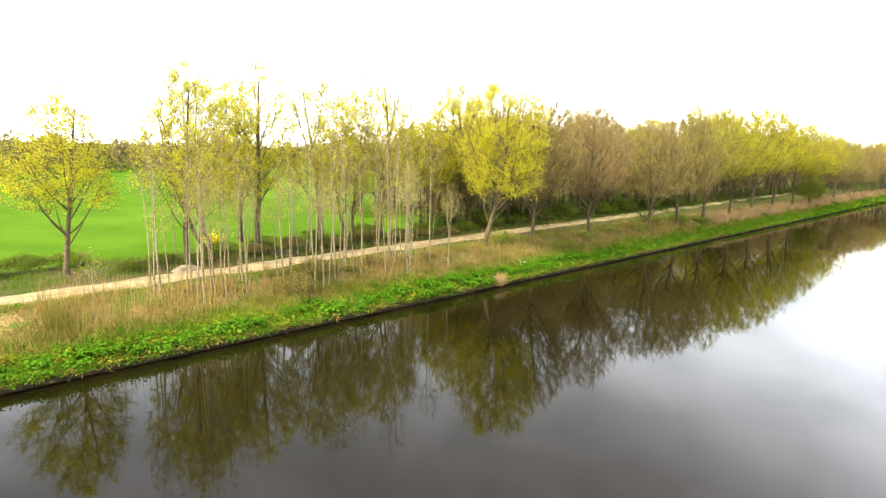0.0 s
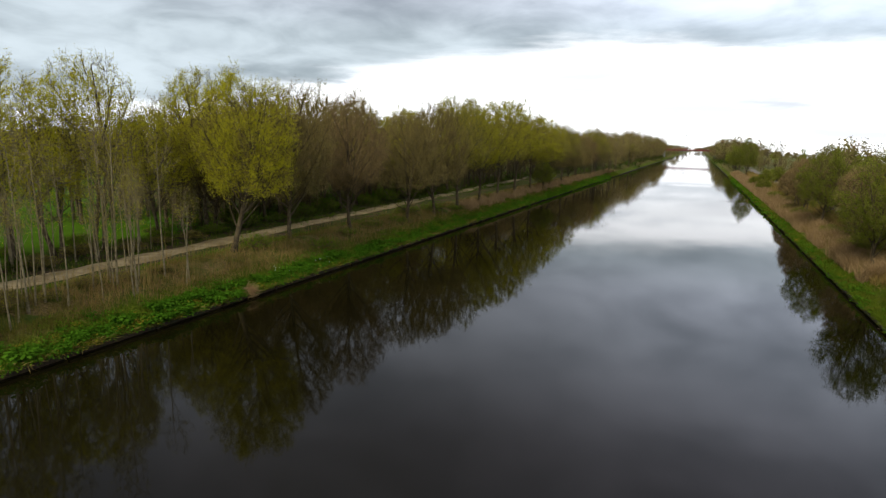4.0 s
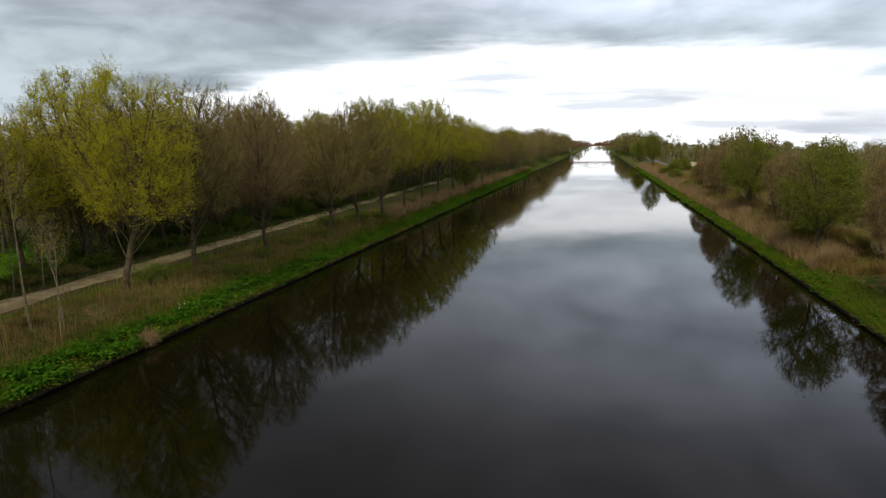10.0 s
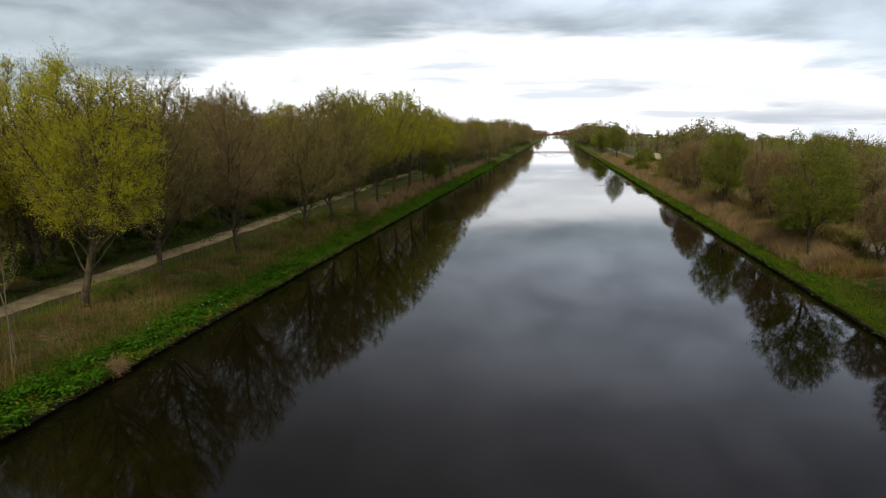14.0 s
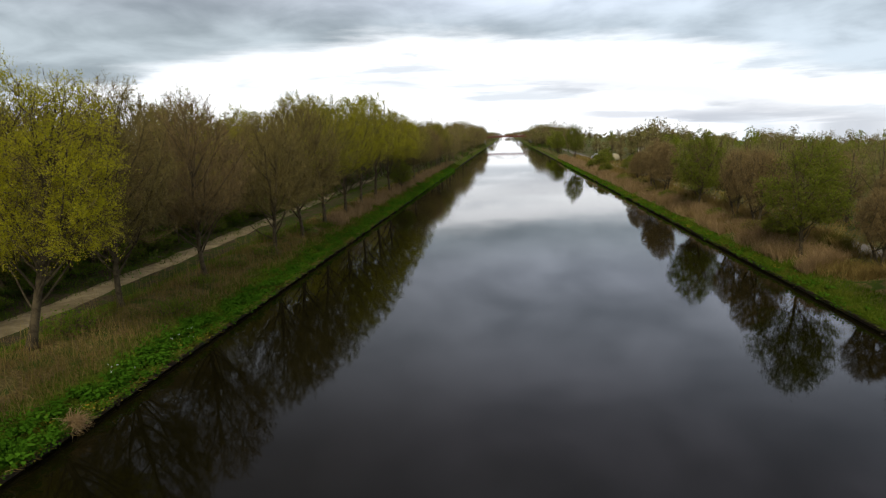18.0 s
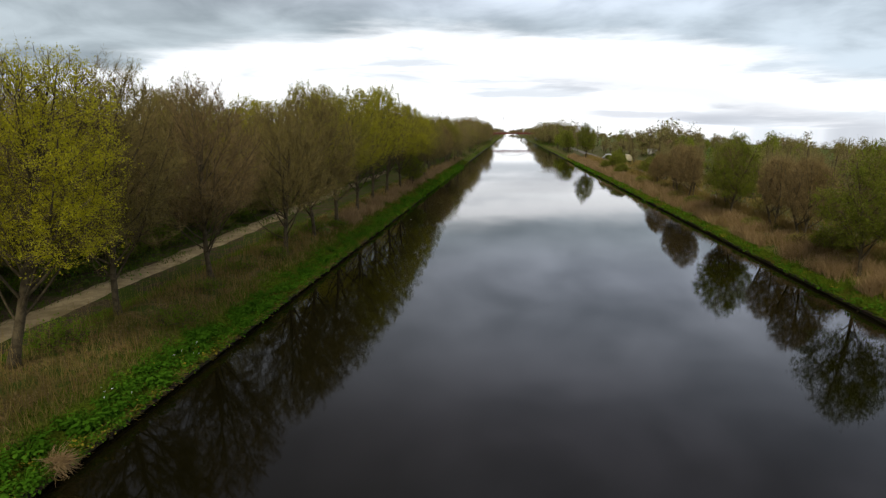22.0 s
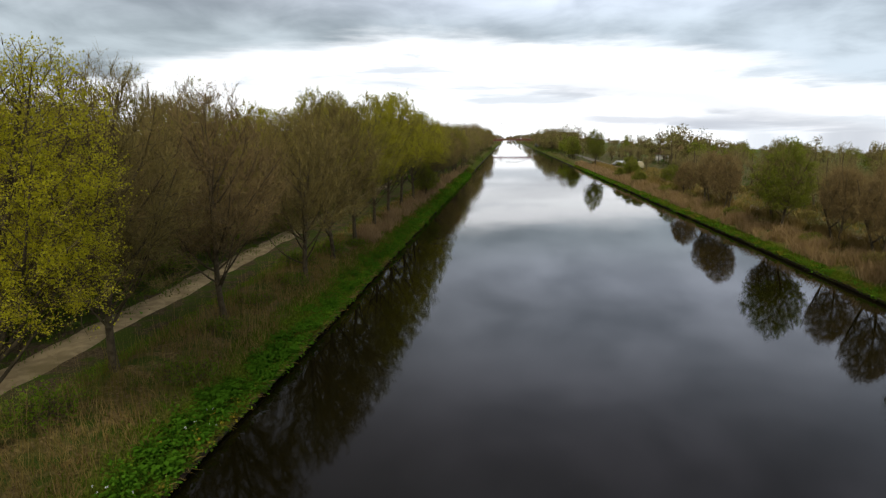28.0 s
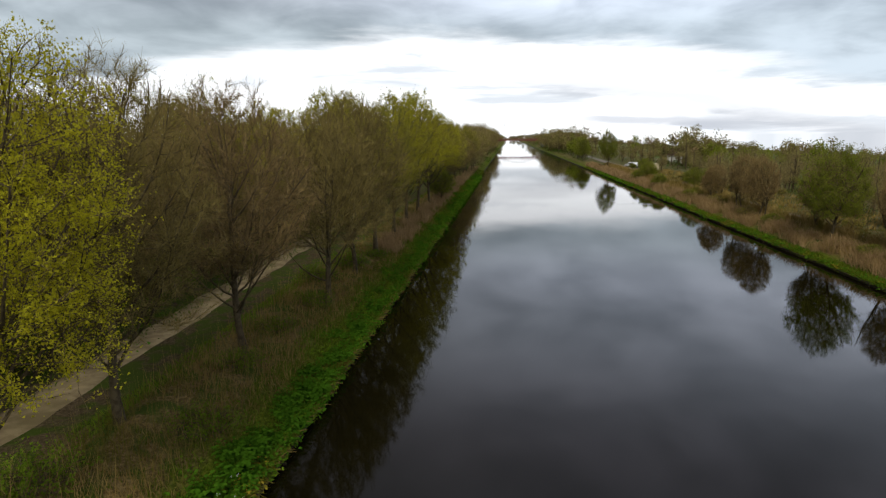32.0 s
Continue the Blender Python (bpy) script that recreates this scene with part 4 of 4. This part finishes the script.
verge("grass", 34, 12000, WIDTH + 1.2, WIDTH + 5.4, 18, 60, 0.16, 0.03, GRASS, "short worn grass between the trees and the road", clump=0.3)
verge("reeds", 30, 24000, WIDTH + 4.0, WIDTH + 5.5, 52, 200, 1.5, 0.026, GRASS_DRY, "tall dead stems beside the road", droop=0.5, clump=0.4)
verge("dead_grass", 27, 20000, WIDTH + 1.2, WIDTH + 5.5, 46, 150, 0.8, 0.026, GRASS_DRY, "dead grass beside the road", clump=0.4)
verge("reeds", 28, 9000, -3.6, -1.6, 68, 190, 1.0, 0.034, REED, "dead tan reeds on the wooded bank", droop=0.4, clump=0.7)
verge("dead_grass", 29, 12000, 39.4, 48.0, 34, 180, 0.7, 0.04, GRASS_DRY, "rough dead grass beyond the road", clump=0.5)

def overhang(name, seed, count, x, side, y0, y1, mat, label, size=(0.14, 0.38)):
    """Long grass that leans out over the edging."""
    r = np.random.default_rng(seed)
    y = y0 + (y1 - y0) * r.uniform(0, 1, count) ** 1.5
    px = x - side * r.uniform(0.0, 0.35, count)
    way = unit(np.c_[side * r.uniform(0.2, 1.0, count), r.normal(0, 0.35, count), r.uniform(-0.4, 0.7, count)])
    far = 1 + np.clip(y - 40, 0, 200) / 60
    me = mesh_of(name, *bent_blades(r, np.c_[px, y, height(x - side * 0.2 + 0 * y, y)], way, r.uniform(*size, count), 0.026 * far, 2.2), mat)
    tagged(put(name, me), label, "grass", kind="stuff")


overhang("grass", 61, 22000, 0.08, 1, -4, 190, GRASS, "fresh grass hanging over the timber edge")
overhang("dead_grass", 64, 4000, 0.12, 1, -4, 90, GRASS_DRY, "dead straw hanging over the timber edge", (0.2, 0.5))
overhang("grass", 62, 16000, WIDTH - 0.08, -1, 20, 210, GRASS, "fresh grass hanging over the road-side edge")

# stems of dead weeds and thin canes in the thicket
rng = np.random.default_rng(31)
cx, cy = rng.uniform(-5.2, -1.6, 3600), 8 + 52 * rng.uniform(0, 1, 3600) ** 1.5
cane = blades(rng, np.c_[cx, cy, height(cx, cy)], unit(np.c_[rng.normal(0, 0.16, (3600, 2)), np.ones(3600)]), rng.uniform(0.6, 1.9, 3600), 0.018)
tagged(put("dead_stems", mesh_of("dead_stems", *cane, GRASS_DRY)), "thin dead weed stems standing in the bank grass", "stems", kind="stuff")

# ---------------------------------------------------------------- herbs at the water's edge


def make_herb(seed, mat, count, size, spread, label):
    """A low plant of broad leaves on arching stalks."""
    r = np.random.default_rng(seed)
    ob = thing("bank_herb", (0, 0, 0), label, "plant", "leafy plants at the water's edge")
    turn = r.uniform(0, 6.28, count)
    out = np.c_[np.cos(turn), np.sin(turn), r.uniform(0.35, 1.5, count)]
    tip = unit(out) * (spread * r.uniform(0.45, 1.0, count))[:, None] + np.array([0, 0, 0.02])
    tagged(put("stalkwork", mesh_of("stalkwork", *prisms(np.zeros((count, 3)), tip, np.full(count, 0.011), np.full(count, 0.006), 3), mat), ob), kind="stuff")
    along_leaf = unit(np.c_[out[:, :2], r.uniform(-0.5, 0.2, count)])
    side = unit(np.cross(along_leaf, [0, 0, 1.0]))
    over = np.cross(side, along_leaf)
    s = (size * r.uniform(0.6, 1.25, count))[:, None]
    shape = ((0, 0, 0), (0.35, 0.42, 0.07), (0.8, 0.36, 0.03), (1.1, 0, -0.10), (0.8, -0.36, 0.03), (0.35, -0.42, 0.07), (0.5, 0, -0.02))
    verts = np.stack([tip + along_leaf * s * a + side * s * b + over * s * c for a, b, c in shape], 1).reshape(-1, 3)
    k = np.arange(count)[:, None] * 7
    faces = np.concatenate([k + np.array([[a, b, 6]]) for a, b in ((0, 1), (1, 2), (2, 3), (3, 4), (4, 5), (5, 0))])
    tagged(put("foliage", mesh_of("foliage", verts, faces, mat), ob), kind="stuff")
    return ob


herbs = [make_herb(41, HERB, 110, 0.135, 0.60, "lush green broad-leaved plant overhanging the timber edge"),
         make_herb(42, HERB, 80, 0.105, 0.45, "lush green broad-leaved plant overhanging the timber edge"),
         make_herb(43, HERB_WORN, 60, 0.10, 0.40, "yellowed leafy plant overhanging the timber edge")]
first, placed, crowd = set(), [], []


def herb(kind, x, y, size):
    m = Matrix.Translation((x, y, flat_at(min(x, -0.1) if x < 15 else max(x, WIDTH + 0.1), y) - 0.02)) @ Matrix.Rotation(lot.uniform(0, 6.28), 4, "Z") @ Matrix.Diagonal((size, size, size, 1))
    placed.append(kind)
    if len(placed) > 270:
        crowd.append((kind, m))
    elif kind in first:
        copy_thing(herbs[kind], m)
    else:
        first.add(kind)
        herbs[kind].matrix_basis = m


for kind, x, y, size in ((0, -0.35, 18.6, 1.25), (1, -0.5, 13.2, 1.3), (1, -0.4, 13.9, 1.1), (1, -0.35, 11.6, 1.0), (0, -0.05, 27.8, 0.9), (1, -0.6, 21.0, 0.9), (2, -0.25, 22.4, 1.0),
                         (2, -0.2, 23.6, 1.1), (2, -0.3, 25.2, 0.9), (1, -0.5, 31.8, 1.1), (1, -0.4, 33.0, 1.0), (1, -0.45, 35.2, 1.1), (1, -0.3, 37.0, 0.9), (0, -0.3, 44.0, 0.9), (1, -0.3, 47.6, 1.1),
                         (1, -0.3, 51.0, 1.0), (1, -0.4, 55.0, 1.1)):
    herb(kind, x, y, size)
for n in range(60):
    herb(lot.choice((0, 1, 1)), lot.uniform(-1.2, 0.04), lot.uniform(20, 52), lot.uniform(0.4, 0.8))
for n in range(70):
    herb(lot.choice((0, 1, 1)), lot.uniform(-0.9, 0.05), lot.uniform(3, 30), lot.uniform(0.4, 0.85))
for n in range(64):
    herb(lot.choice((1, 1, 2, 2)), lot.uniform(-1.6, 0.02), lot.uniform(2, 30), lot.uniform(0.3, 0.75))
for y in np.linspace(24, 120, 250):
    herb(lot.choice((0, 1, 1, 1)), lot.uniform(-1.1, 0.04), y + lot.uniform(-1, 1), lot.uniform(0.4, 0.85))
for n in range(40):
    herb(lot.choice((1, 1, 2)), lot.uniform(WIDTH - 0.02, WIDTH + 0.8), lot.uniform(26, 95), lot.uniform(0.5, 0.9))


def join_herbs(kind, name, label):
    """The plants further along the shore, past counting, as one sheet of leaves."""
    leaf = [c for c in herbs[kind].children if c.name.startswith("foliage")][0].data
    co = np.empty(len(leaf.vertices) * 3, np.float32)
    leaf.vertices.foreach_get("co", co)
    ix = np.empty(len(leaf.polygons) * 3, np.int32)
    leaf.polygons.foreach_get("vertices", ix)
    co, ix = co.reshape(-1, 3), ix.reshape(-1, 3)
    spots = [np.array(m) for k, m in crowd if k == kind]
    verts = np.concatenate([co @ m[:3, :3].T + m[:3, 3] for m in spots])
    faces = np.concatenate([ix + n * len(co) for n in range(len(spots))])
    tagged(put(name, mesh_of(name, verts, faces, leaf.materials[0])), label, "plants", kind="stuff")


for kind, name in ((0, "broad_leaved_herbs"), (1, "small_leaved_herbs"), (2, "yellowed_herbs")):
    if any(k == kind for k, m in crowd):
        join_herbs(kind, name, "leafy green bank plants crowding the water's edge" if kind < 2 else "yellowed leafy plants at the water's edge")


def herb_carpet(name, seed, count, each, x, side, wide, y0, y1, size, mat, label, near=1.5):
    """The low leafy growth along a shore: mounds of folded leaves, some leaning out over the edge."""
    r = np.random.default_rng(seed)
    py = y0 + (y1 - y0) * r.uniform(0, 1, count) ** near
    inland = wide * r.uniform(0, 1, count) ** 1.6 * (0.75 + 0.35 * np.sin(py * 0.7 + 1.3 * np.sin(py * 0.23)))
    px = x - side * inland + side * 0.07
    mound = r.uniform(0.16, 0.42, count)
    way = unit(r.normal(0, 1, (count, each, 3)) * np.array([1, 1, 0.7]))
    way[..., 2] = np.abs(way[..., 2])
    foot = np.c_[px, py, height(np.where(side * (px - x) > -0.08, x - side * 0.1, px), py)]
    foot[:, 2] -= np.clip(side * (px - x), 0, 0.2)  # plants past the edge hang lower
    at = (foot[:, None] + way * mound[:, None, None] * r.uniform(0.5, 1.0, (count, each, 1))).reshape(-1, 3)
    out = unit(way.reshape(-1, 3) * np.array([1, 1, 0.3]) + r.normal(0, 0.45, at.shape))
    across = unit(np.cross(out, unit(r.normal(0, 0.5, at.shape) + np.array([0, 0, 1.0]))))
    s = (size * r.uniform(0.55, 1.25, len(at)) * (1 + np.clip(np.repeat(py, each) - 30, 0, 200) / 70))[:, None]
    verts = np.stack([at, at + out * s * 0.55 + across * s * 0.38, at + out * s - np.array([0, 0, 0.15]) * s, at + out * s * 0.55 - across * s * 0.38], 1).reshape(-1, 3)
    k = np.arange(len(at))[:, None] * 4
    tagged(put(name, mesh_of(name, verts, np.concatenate([k + np.array([[0, 1, 2]]), k + np.array([[0, 2, 3]])]), mat)), label, "plants", kind="stuff")


herb_carpet("small_leaved_herbs", 65, 1900, 26, 0.05, 1, 1.7, 2, 170, 0.10, HERB, "crowded fresh green herbs along the water's edge")
herb_carpet("young_nettles", 66, 1300, 22, 0.05, 1, 2.2, 2, 150, 0.085, FRESH, "pale green young herbs along the water's edge")
herb_carpet("yellowed_herbs", 67, 110, 22, 0.05, 1, 1.2, 8, 40, 0.09, HERB_WORN, "yellowed low herbs along the water's edge")
herb_carpet("small_leaved_herbs", 68, 420, 20, WIDTH - 0.05, -1, 0.8, 22, 190, 0.10, HERB, "low green herbs along the road-side shore")

# the straw tuft that hangs over the edge, a few white flower heads
rng = np.random.default_rng(51)
n = 420
way = unit(np.c_[rng.normal(0.5, 0.5, n), rng.normal(0, 0.5, n), rng.normal(-0.1, 0.6, n)])
tuft = thing("straw_tuft", (0.05, 30.0, 0.44), "dead straw tuft hanging over the timber edge", "plant")
put("straw", mesh_of("straw", *bent_blades(rng, rng.normal(0, 0.12, (n, 3)) * np.array([1, 1, 0.5]), way, rng.uniform(0.3, 0.6, n), 0.018, 0.5), REED), tuft)
for x, y, count in ((-0.4, 37.6, 7), (-0.6, 33.6, 5), (WIDTH + 0.7, 31.0, 5)):
    clump = thing("white_flowers", (x, y, flat_at(x, y)), "small white flower heads on green stems in the bank grass", "flowers")
    head = np.c_[rng.normal(0, 0.35, (count, 2)), rng.uniform(0.35, 0.55, count)]
    tagged(put("stemwork", mesh_of("stemwork", *prisms(head * np.array([0.8, 0.8, 0]), head, np.full(count, 0.006), np.full(count, 0.005), 3), GRASS), clump), kind="stuff")
    tagged(put("blossom", mesh_of("blossom", *leaves(rng, np.repeat(head, 5, 0) + rng.normal(0, 0.02, (count * 5, 3)), 0.035), PETAL), clump), kind="stuff")

# brambles and low green scrub behind the track
scrub = [lambda k=k: make_tree("bramble_bush", 800 + k, "low dark green bramble scrub behind the track", "shrub", BARK, TWIG, UNDER if k else FRESH, 1.7, 0.15, 1.5, 12, 900, 3200, 0.09,
                               group="scrub behind the track", upright=0.35, stems=3, thick=0.03) for k in range(2)]
plant_all(scrub, spread_of([(lot.uniform(-14.5, -9.3) - 0.03 * y, y, lot.uniform(0.6, 1.5) if y > 34 else lot.uniform(0.45, 0.85)) for y in np.linspace(7, 92, 44)]))
low = [lambda: make_tree("bramble_bush", 810, "low green scrub on the canal bank", "shrub", BARK, TWIG, FRESH, 0.55, 0.05, 1.2, 9, 400, 1700, 0.07, group="scrub on the bank", upright=0.35, stems=2, thick=0.025)]
plant_all(low, spread_of([(lot.uniform(-5.2, -2.4), y, lot.uniform(0.6, 1.2)) for y in np.linspace(36, 66, 8)]))
bloom = make_tree("flowering_shrub", 820, "small shrub in bright yellow blossom behind the track", "shrub", BARK, TWIG, GOLD, 1.1, 0.1, 0.6, 8, 300, 700, 0.08, upright=0.6, stems=3, thick=0.02)
bloom.matrix_basis = Matrix.Translation((-13.4, 18.6, flat_at(-13.4, 18.6)))

# ---------------------------------------------------------------- heap of sand at the track's edge
bm = bmesh.new()
bmesh.ops.create_icosphere(bm, subdivisions=4, radius=1.0)
for v in bm.verts:
    d = 1 + 0.22 * noise.noise(v.co * 1.6) + 0.07 * noise.noise(v.co * 5.0)
    v.co = Vector((v.co.x * 0.45 * d, v.co.y * 0.7 * d, max(v.co.z, -0.2) * 0.34 * d))
heap = thing("sand_heap", (-8.15, 15.0, flat_at(-8.15, 15.0)), "low heap of pale sand beside the gravel track", "heap")
part("sand", bm, SAND, heap)

# ---------------------------------------------------------------- white notice board on the far bank
board = thing("notice_board", (31.2, 30.8, flat_at(31.2, 30.8)), "small plain white board on a steel post in the grass", "sign", turn=radians(24))
bm = bmesh.new()
rod(bm, (0, 0, -0.3), (0, 0, 0.85), 0.028)
part("post", bm, GALVANISED, board)
bm = bmesh.new()
box(bm, 0, -0.045, 0.52, 0.50, 0.018, 0.62, 0.006)
part("panel", bm, WHITE_PAINT, board)
bm = bmesh.new()
for z in (0.36, 0.68):
    box(bm, 0, -0.02, z, 0.44, 0.025, 0.035, 0.004)
part("bracket", bm, GALVANISED, board)

# ---------------------------------------------------------------- parked vehicles far along the road


def vehicle(name, at, turn, paint, length, wide, tall, hood, label):
    ob = thing(name, at, label, "car", turn=turn)
    bm = bmesh.new()
    side = [(-length / 2, 0.35), (-length / 2, 0.85), (-length / 2 + 0.12, tall * 0.58), (-length / 2 + 0.45, tall), (length / 2 - hood - 0.6, tall),
            (length / 2 - hood, tall * 0.62), (length / 2 - 0.1, tall * 0.52), (length / 2, 0.7), (length / 2, 0.35)]
    a = [bm.verts.new((-wide / 2 + (0.10 if z > tall * 0.7 else 0), y, z)) for y, z in side]
    b = [bm.verts.new((wide / 2 - (0.10 if z > tall * 0.7 else 0), y, z)) for y, z in side]
    bm.faces.new(a)
    bm.faces.new(b[::-1])
    for i in range(len(side)):
        j = (i + 1) % len(side)
        bm.faces.new((a[i], b[i], b[j], a[j]))
    bmesh.ops.recalc_face_normals(bm, faces=bm.faces)
    bmesh.ops.bevel(bm, geom=list(bm.edges), offset=0.05, segments=2, affect="EDGES")
    part("body", bm, paint, ob)
    for sx in (-1, 1):
        bm = bmesh.new()
        box(bm, sx * (wide / 2 - 0.035), -length * 0.12, tall * 0.76, 0.06, length * 0.42, tall * 0.22, 0.02)
        part("side_window", bm, GLASS, ob)
    bm = bmesh.new()
    box(bm, 0, length / 2 - hood - 0.22, tall * 0.81, wide * 0.78, 0.05, tall * 0.34, 0.02, Matrix.Rotation(radians(48), 4, "X"))
    part("windscreen", bm, GLASS, ob)
    for sx in (-1, 1):
        for sy in (-0.31, 0.31):
            bm = bmesh.new()
            rod(bm, (sx * (wide / 2 - 0.2), sy * length, 0.33), (sx * (wide / 2 + 0.01), sy * length, 0.33), 0.33, sides=18)
            wheel = part("wheel", bm, RUBBER, ob)
            bm = bmesh.new()
            rod(bm, (sx * (wide / 2 + 0.0), sy * length, 0.33), (sx * (wide / 2 + 0.02), sy * length, 0.33), 0.2, sides=14)
            part("rim", bm, GALVANISED, wheel)


vehicle("van", (42.4, 176.0, flat_at(42.4, 176.0)), 0.5, CAR_CREAM, 4.6, 1.9, 2.0, 0.7, "cream van parked beside the road among reeds")
vehicle("car", (41.4, 193.0, flat_at(41.4, 193.0)), 0.4, CAR_WHITE, 4.2, 1.75, 1.45, 1.1, "white car parked beside the road")

# ---------------------------------------------------------------- cottage across the fields
house = thing("cottage", (69.0, 240.0, flat_at(69.0, 240.0)), "white plastered cottage with a brown tiled roof across the fields", "house", turn=0.5)
bm = bmesh.new()
box(bm, 0, 0, 1.3, 10.0, 6.5, 3.0)
part("wall", bm, PLASTER, house)
bm = bmesh.new()
ends = [[bm.verts.new((x, y, z)) for y, z in ((-3.7, 2.7), (3.7, 2.7), (3.7, 2.9), (0, 5.8), (-3.7, 2.9))] for x in (-5.4, 5.4)]
bm.faces.new(ends[0])
bm.faces.new(ends[1][::-1])
for i in range(5):
    bm.faces.new((ends[0][i], ends[1][i], ends[1][(i + 1) % 5], ends[0][(i + 1) % 5]))
bmesh.ops.recalc_face_normals(bm, faces=bm.faces)
roof = part("roof", bm, ROOF_TILE, house)
bm = bmesh.new()
box(bm, 2.6, 0.6, 5.9, 0.7, 0.7, 1.3, 0.03)
part("chimney", bm, ROOF_TILE, roof)
for x in (-3.2, 0.0, 3.2):
    bm = bmesh.new()
    box(bm, x, -3.27, 1.5, 1.2, 0.08, 1.3, 0.02)
    part("window", bm, GLASS, house)
bm = bmesh.new()
box(bm, -1.6, -3.27, 1.05, 0.95, 0.08, 2.1, 0.02)
part("door", bm, TIMBER, house)

# ---------------------------------------------------------------- bridge
BY = 505.0
bridge = thing("bridge", (15.0, BY, 0.0), "red steel bridge with a low pale arch over the canal", "bridge")
bm = bmesh.new()
box(bm, 0, -3.0, 7.0, 62.0, 0.35, 0.8, 0.04)
part("girder", bm, RED_PAINT, bridge)
bm = bmesh.new()
box(bm, 0, 3.0, 7.0, 62.0, 0.35, 0.8, 0.04)
part("girder", bm, RED_PAINT, bridge)
bm = bmesh.new()
box(bm, 0, 0, 7.2, 62.0, 5.6, 0.3, 0.02)
part("deck", bm, CONCRETE, bridge)
for y in (-3.0, 3.0):
    bm = bmesh.new()
    for z in (7.9, 8.35):
        box(bm, 0, y, z, 62.0, 0.08, 0.09)
    for x in np.arange(-30.5, 31, 2.0):
        box(bm, x, y, 7.85, 0.08, 0.08, 1.0)
    part("railing", bm, RED_PAINT, bridge)
    arc = [(x, y, 7.4 + 3.6 * (1 - (x / 14.0) ** 2)) for x in np.linspace(-14, 14, 21)]
    put("arch", mesh_of("arch", *tube(arc, np.full(21, 0.11), 6), CONCRETE), bridge)
    for a in arc[2:-2:2]:
        bm = bmesh.new()
        rod(bm, a, (a[0], y, 7.2), 0.04, sides=5)
        part("hanger", bm, CONCRETE, bridge)
for x in (-19.5, 19.5):
    bm = bmesh.new()
    box(bm, x, 0, 2.8, 3.0, 7.0, 6.8, 0.05)
    part("abutment", bm, CONCRETE, bridge)

# ---------------------------------------------------------------- power pylons on the horizon


def pylon(x, y, tall):
    ob = thing("power_pylon", (x, y, flat_at(x, y) - 0.3), "grey lattice power pylon standing above the distant trees", "pylon", "power pylons")
    bm = bmesh.new()
    wide = [(0.0, 2.2), (0.35, 1.3), (0.6, 0.75), (1.0, 0.3)]
    for (f, a), (g, b) in zip(wide[:-1], wide[1:]):
        for sx, sy in ((-1, -1), (1, -1), (1, 1), (-1, 1)):
            rod(bm, (sx * a, sy * a, f * tall), (sx * b, sy * b, g * tall), 0.11, sides=4)
            rod(bm, (sx * a, sy * a, f * tall), (-sy * b, sx * b, g * tall), 0.06, sides=4)
    part("lattice", bm, GALVANISED, ob)
    for f, reach in ((0.68, 6.5), (0.82, 5.0), (0.94, 3.6)):
        bm = bmesh.new()
        for s in (-1, 1):
            rod(bm, (0, 0, f * tall), (s * reach, 0, f * tall), 0.14, sides=4)
            rod(bm, (0, 0, f * tall + 1.2), (s * reach, 0, f * tall), 0.08, sides=4)
            rod(bm, (s * reach * 0.95, 0, f * tall), (s * reach * 0.95, 0, f * tall - 1.4), 0.08, sides=4)
        part("cross_arm", bm, GALVANISED, ob)


pylon(0.0, 1100.0, 36.0)
pylon(68.0, 1100.0, 35.0)
pylon(142.0, 1100.0, 34.0)
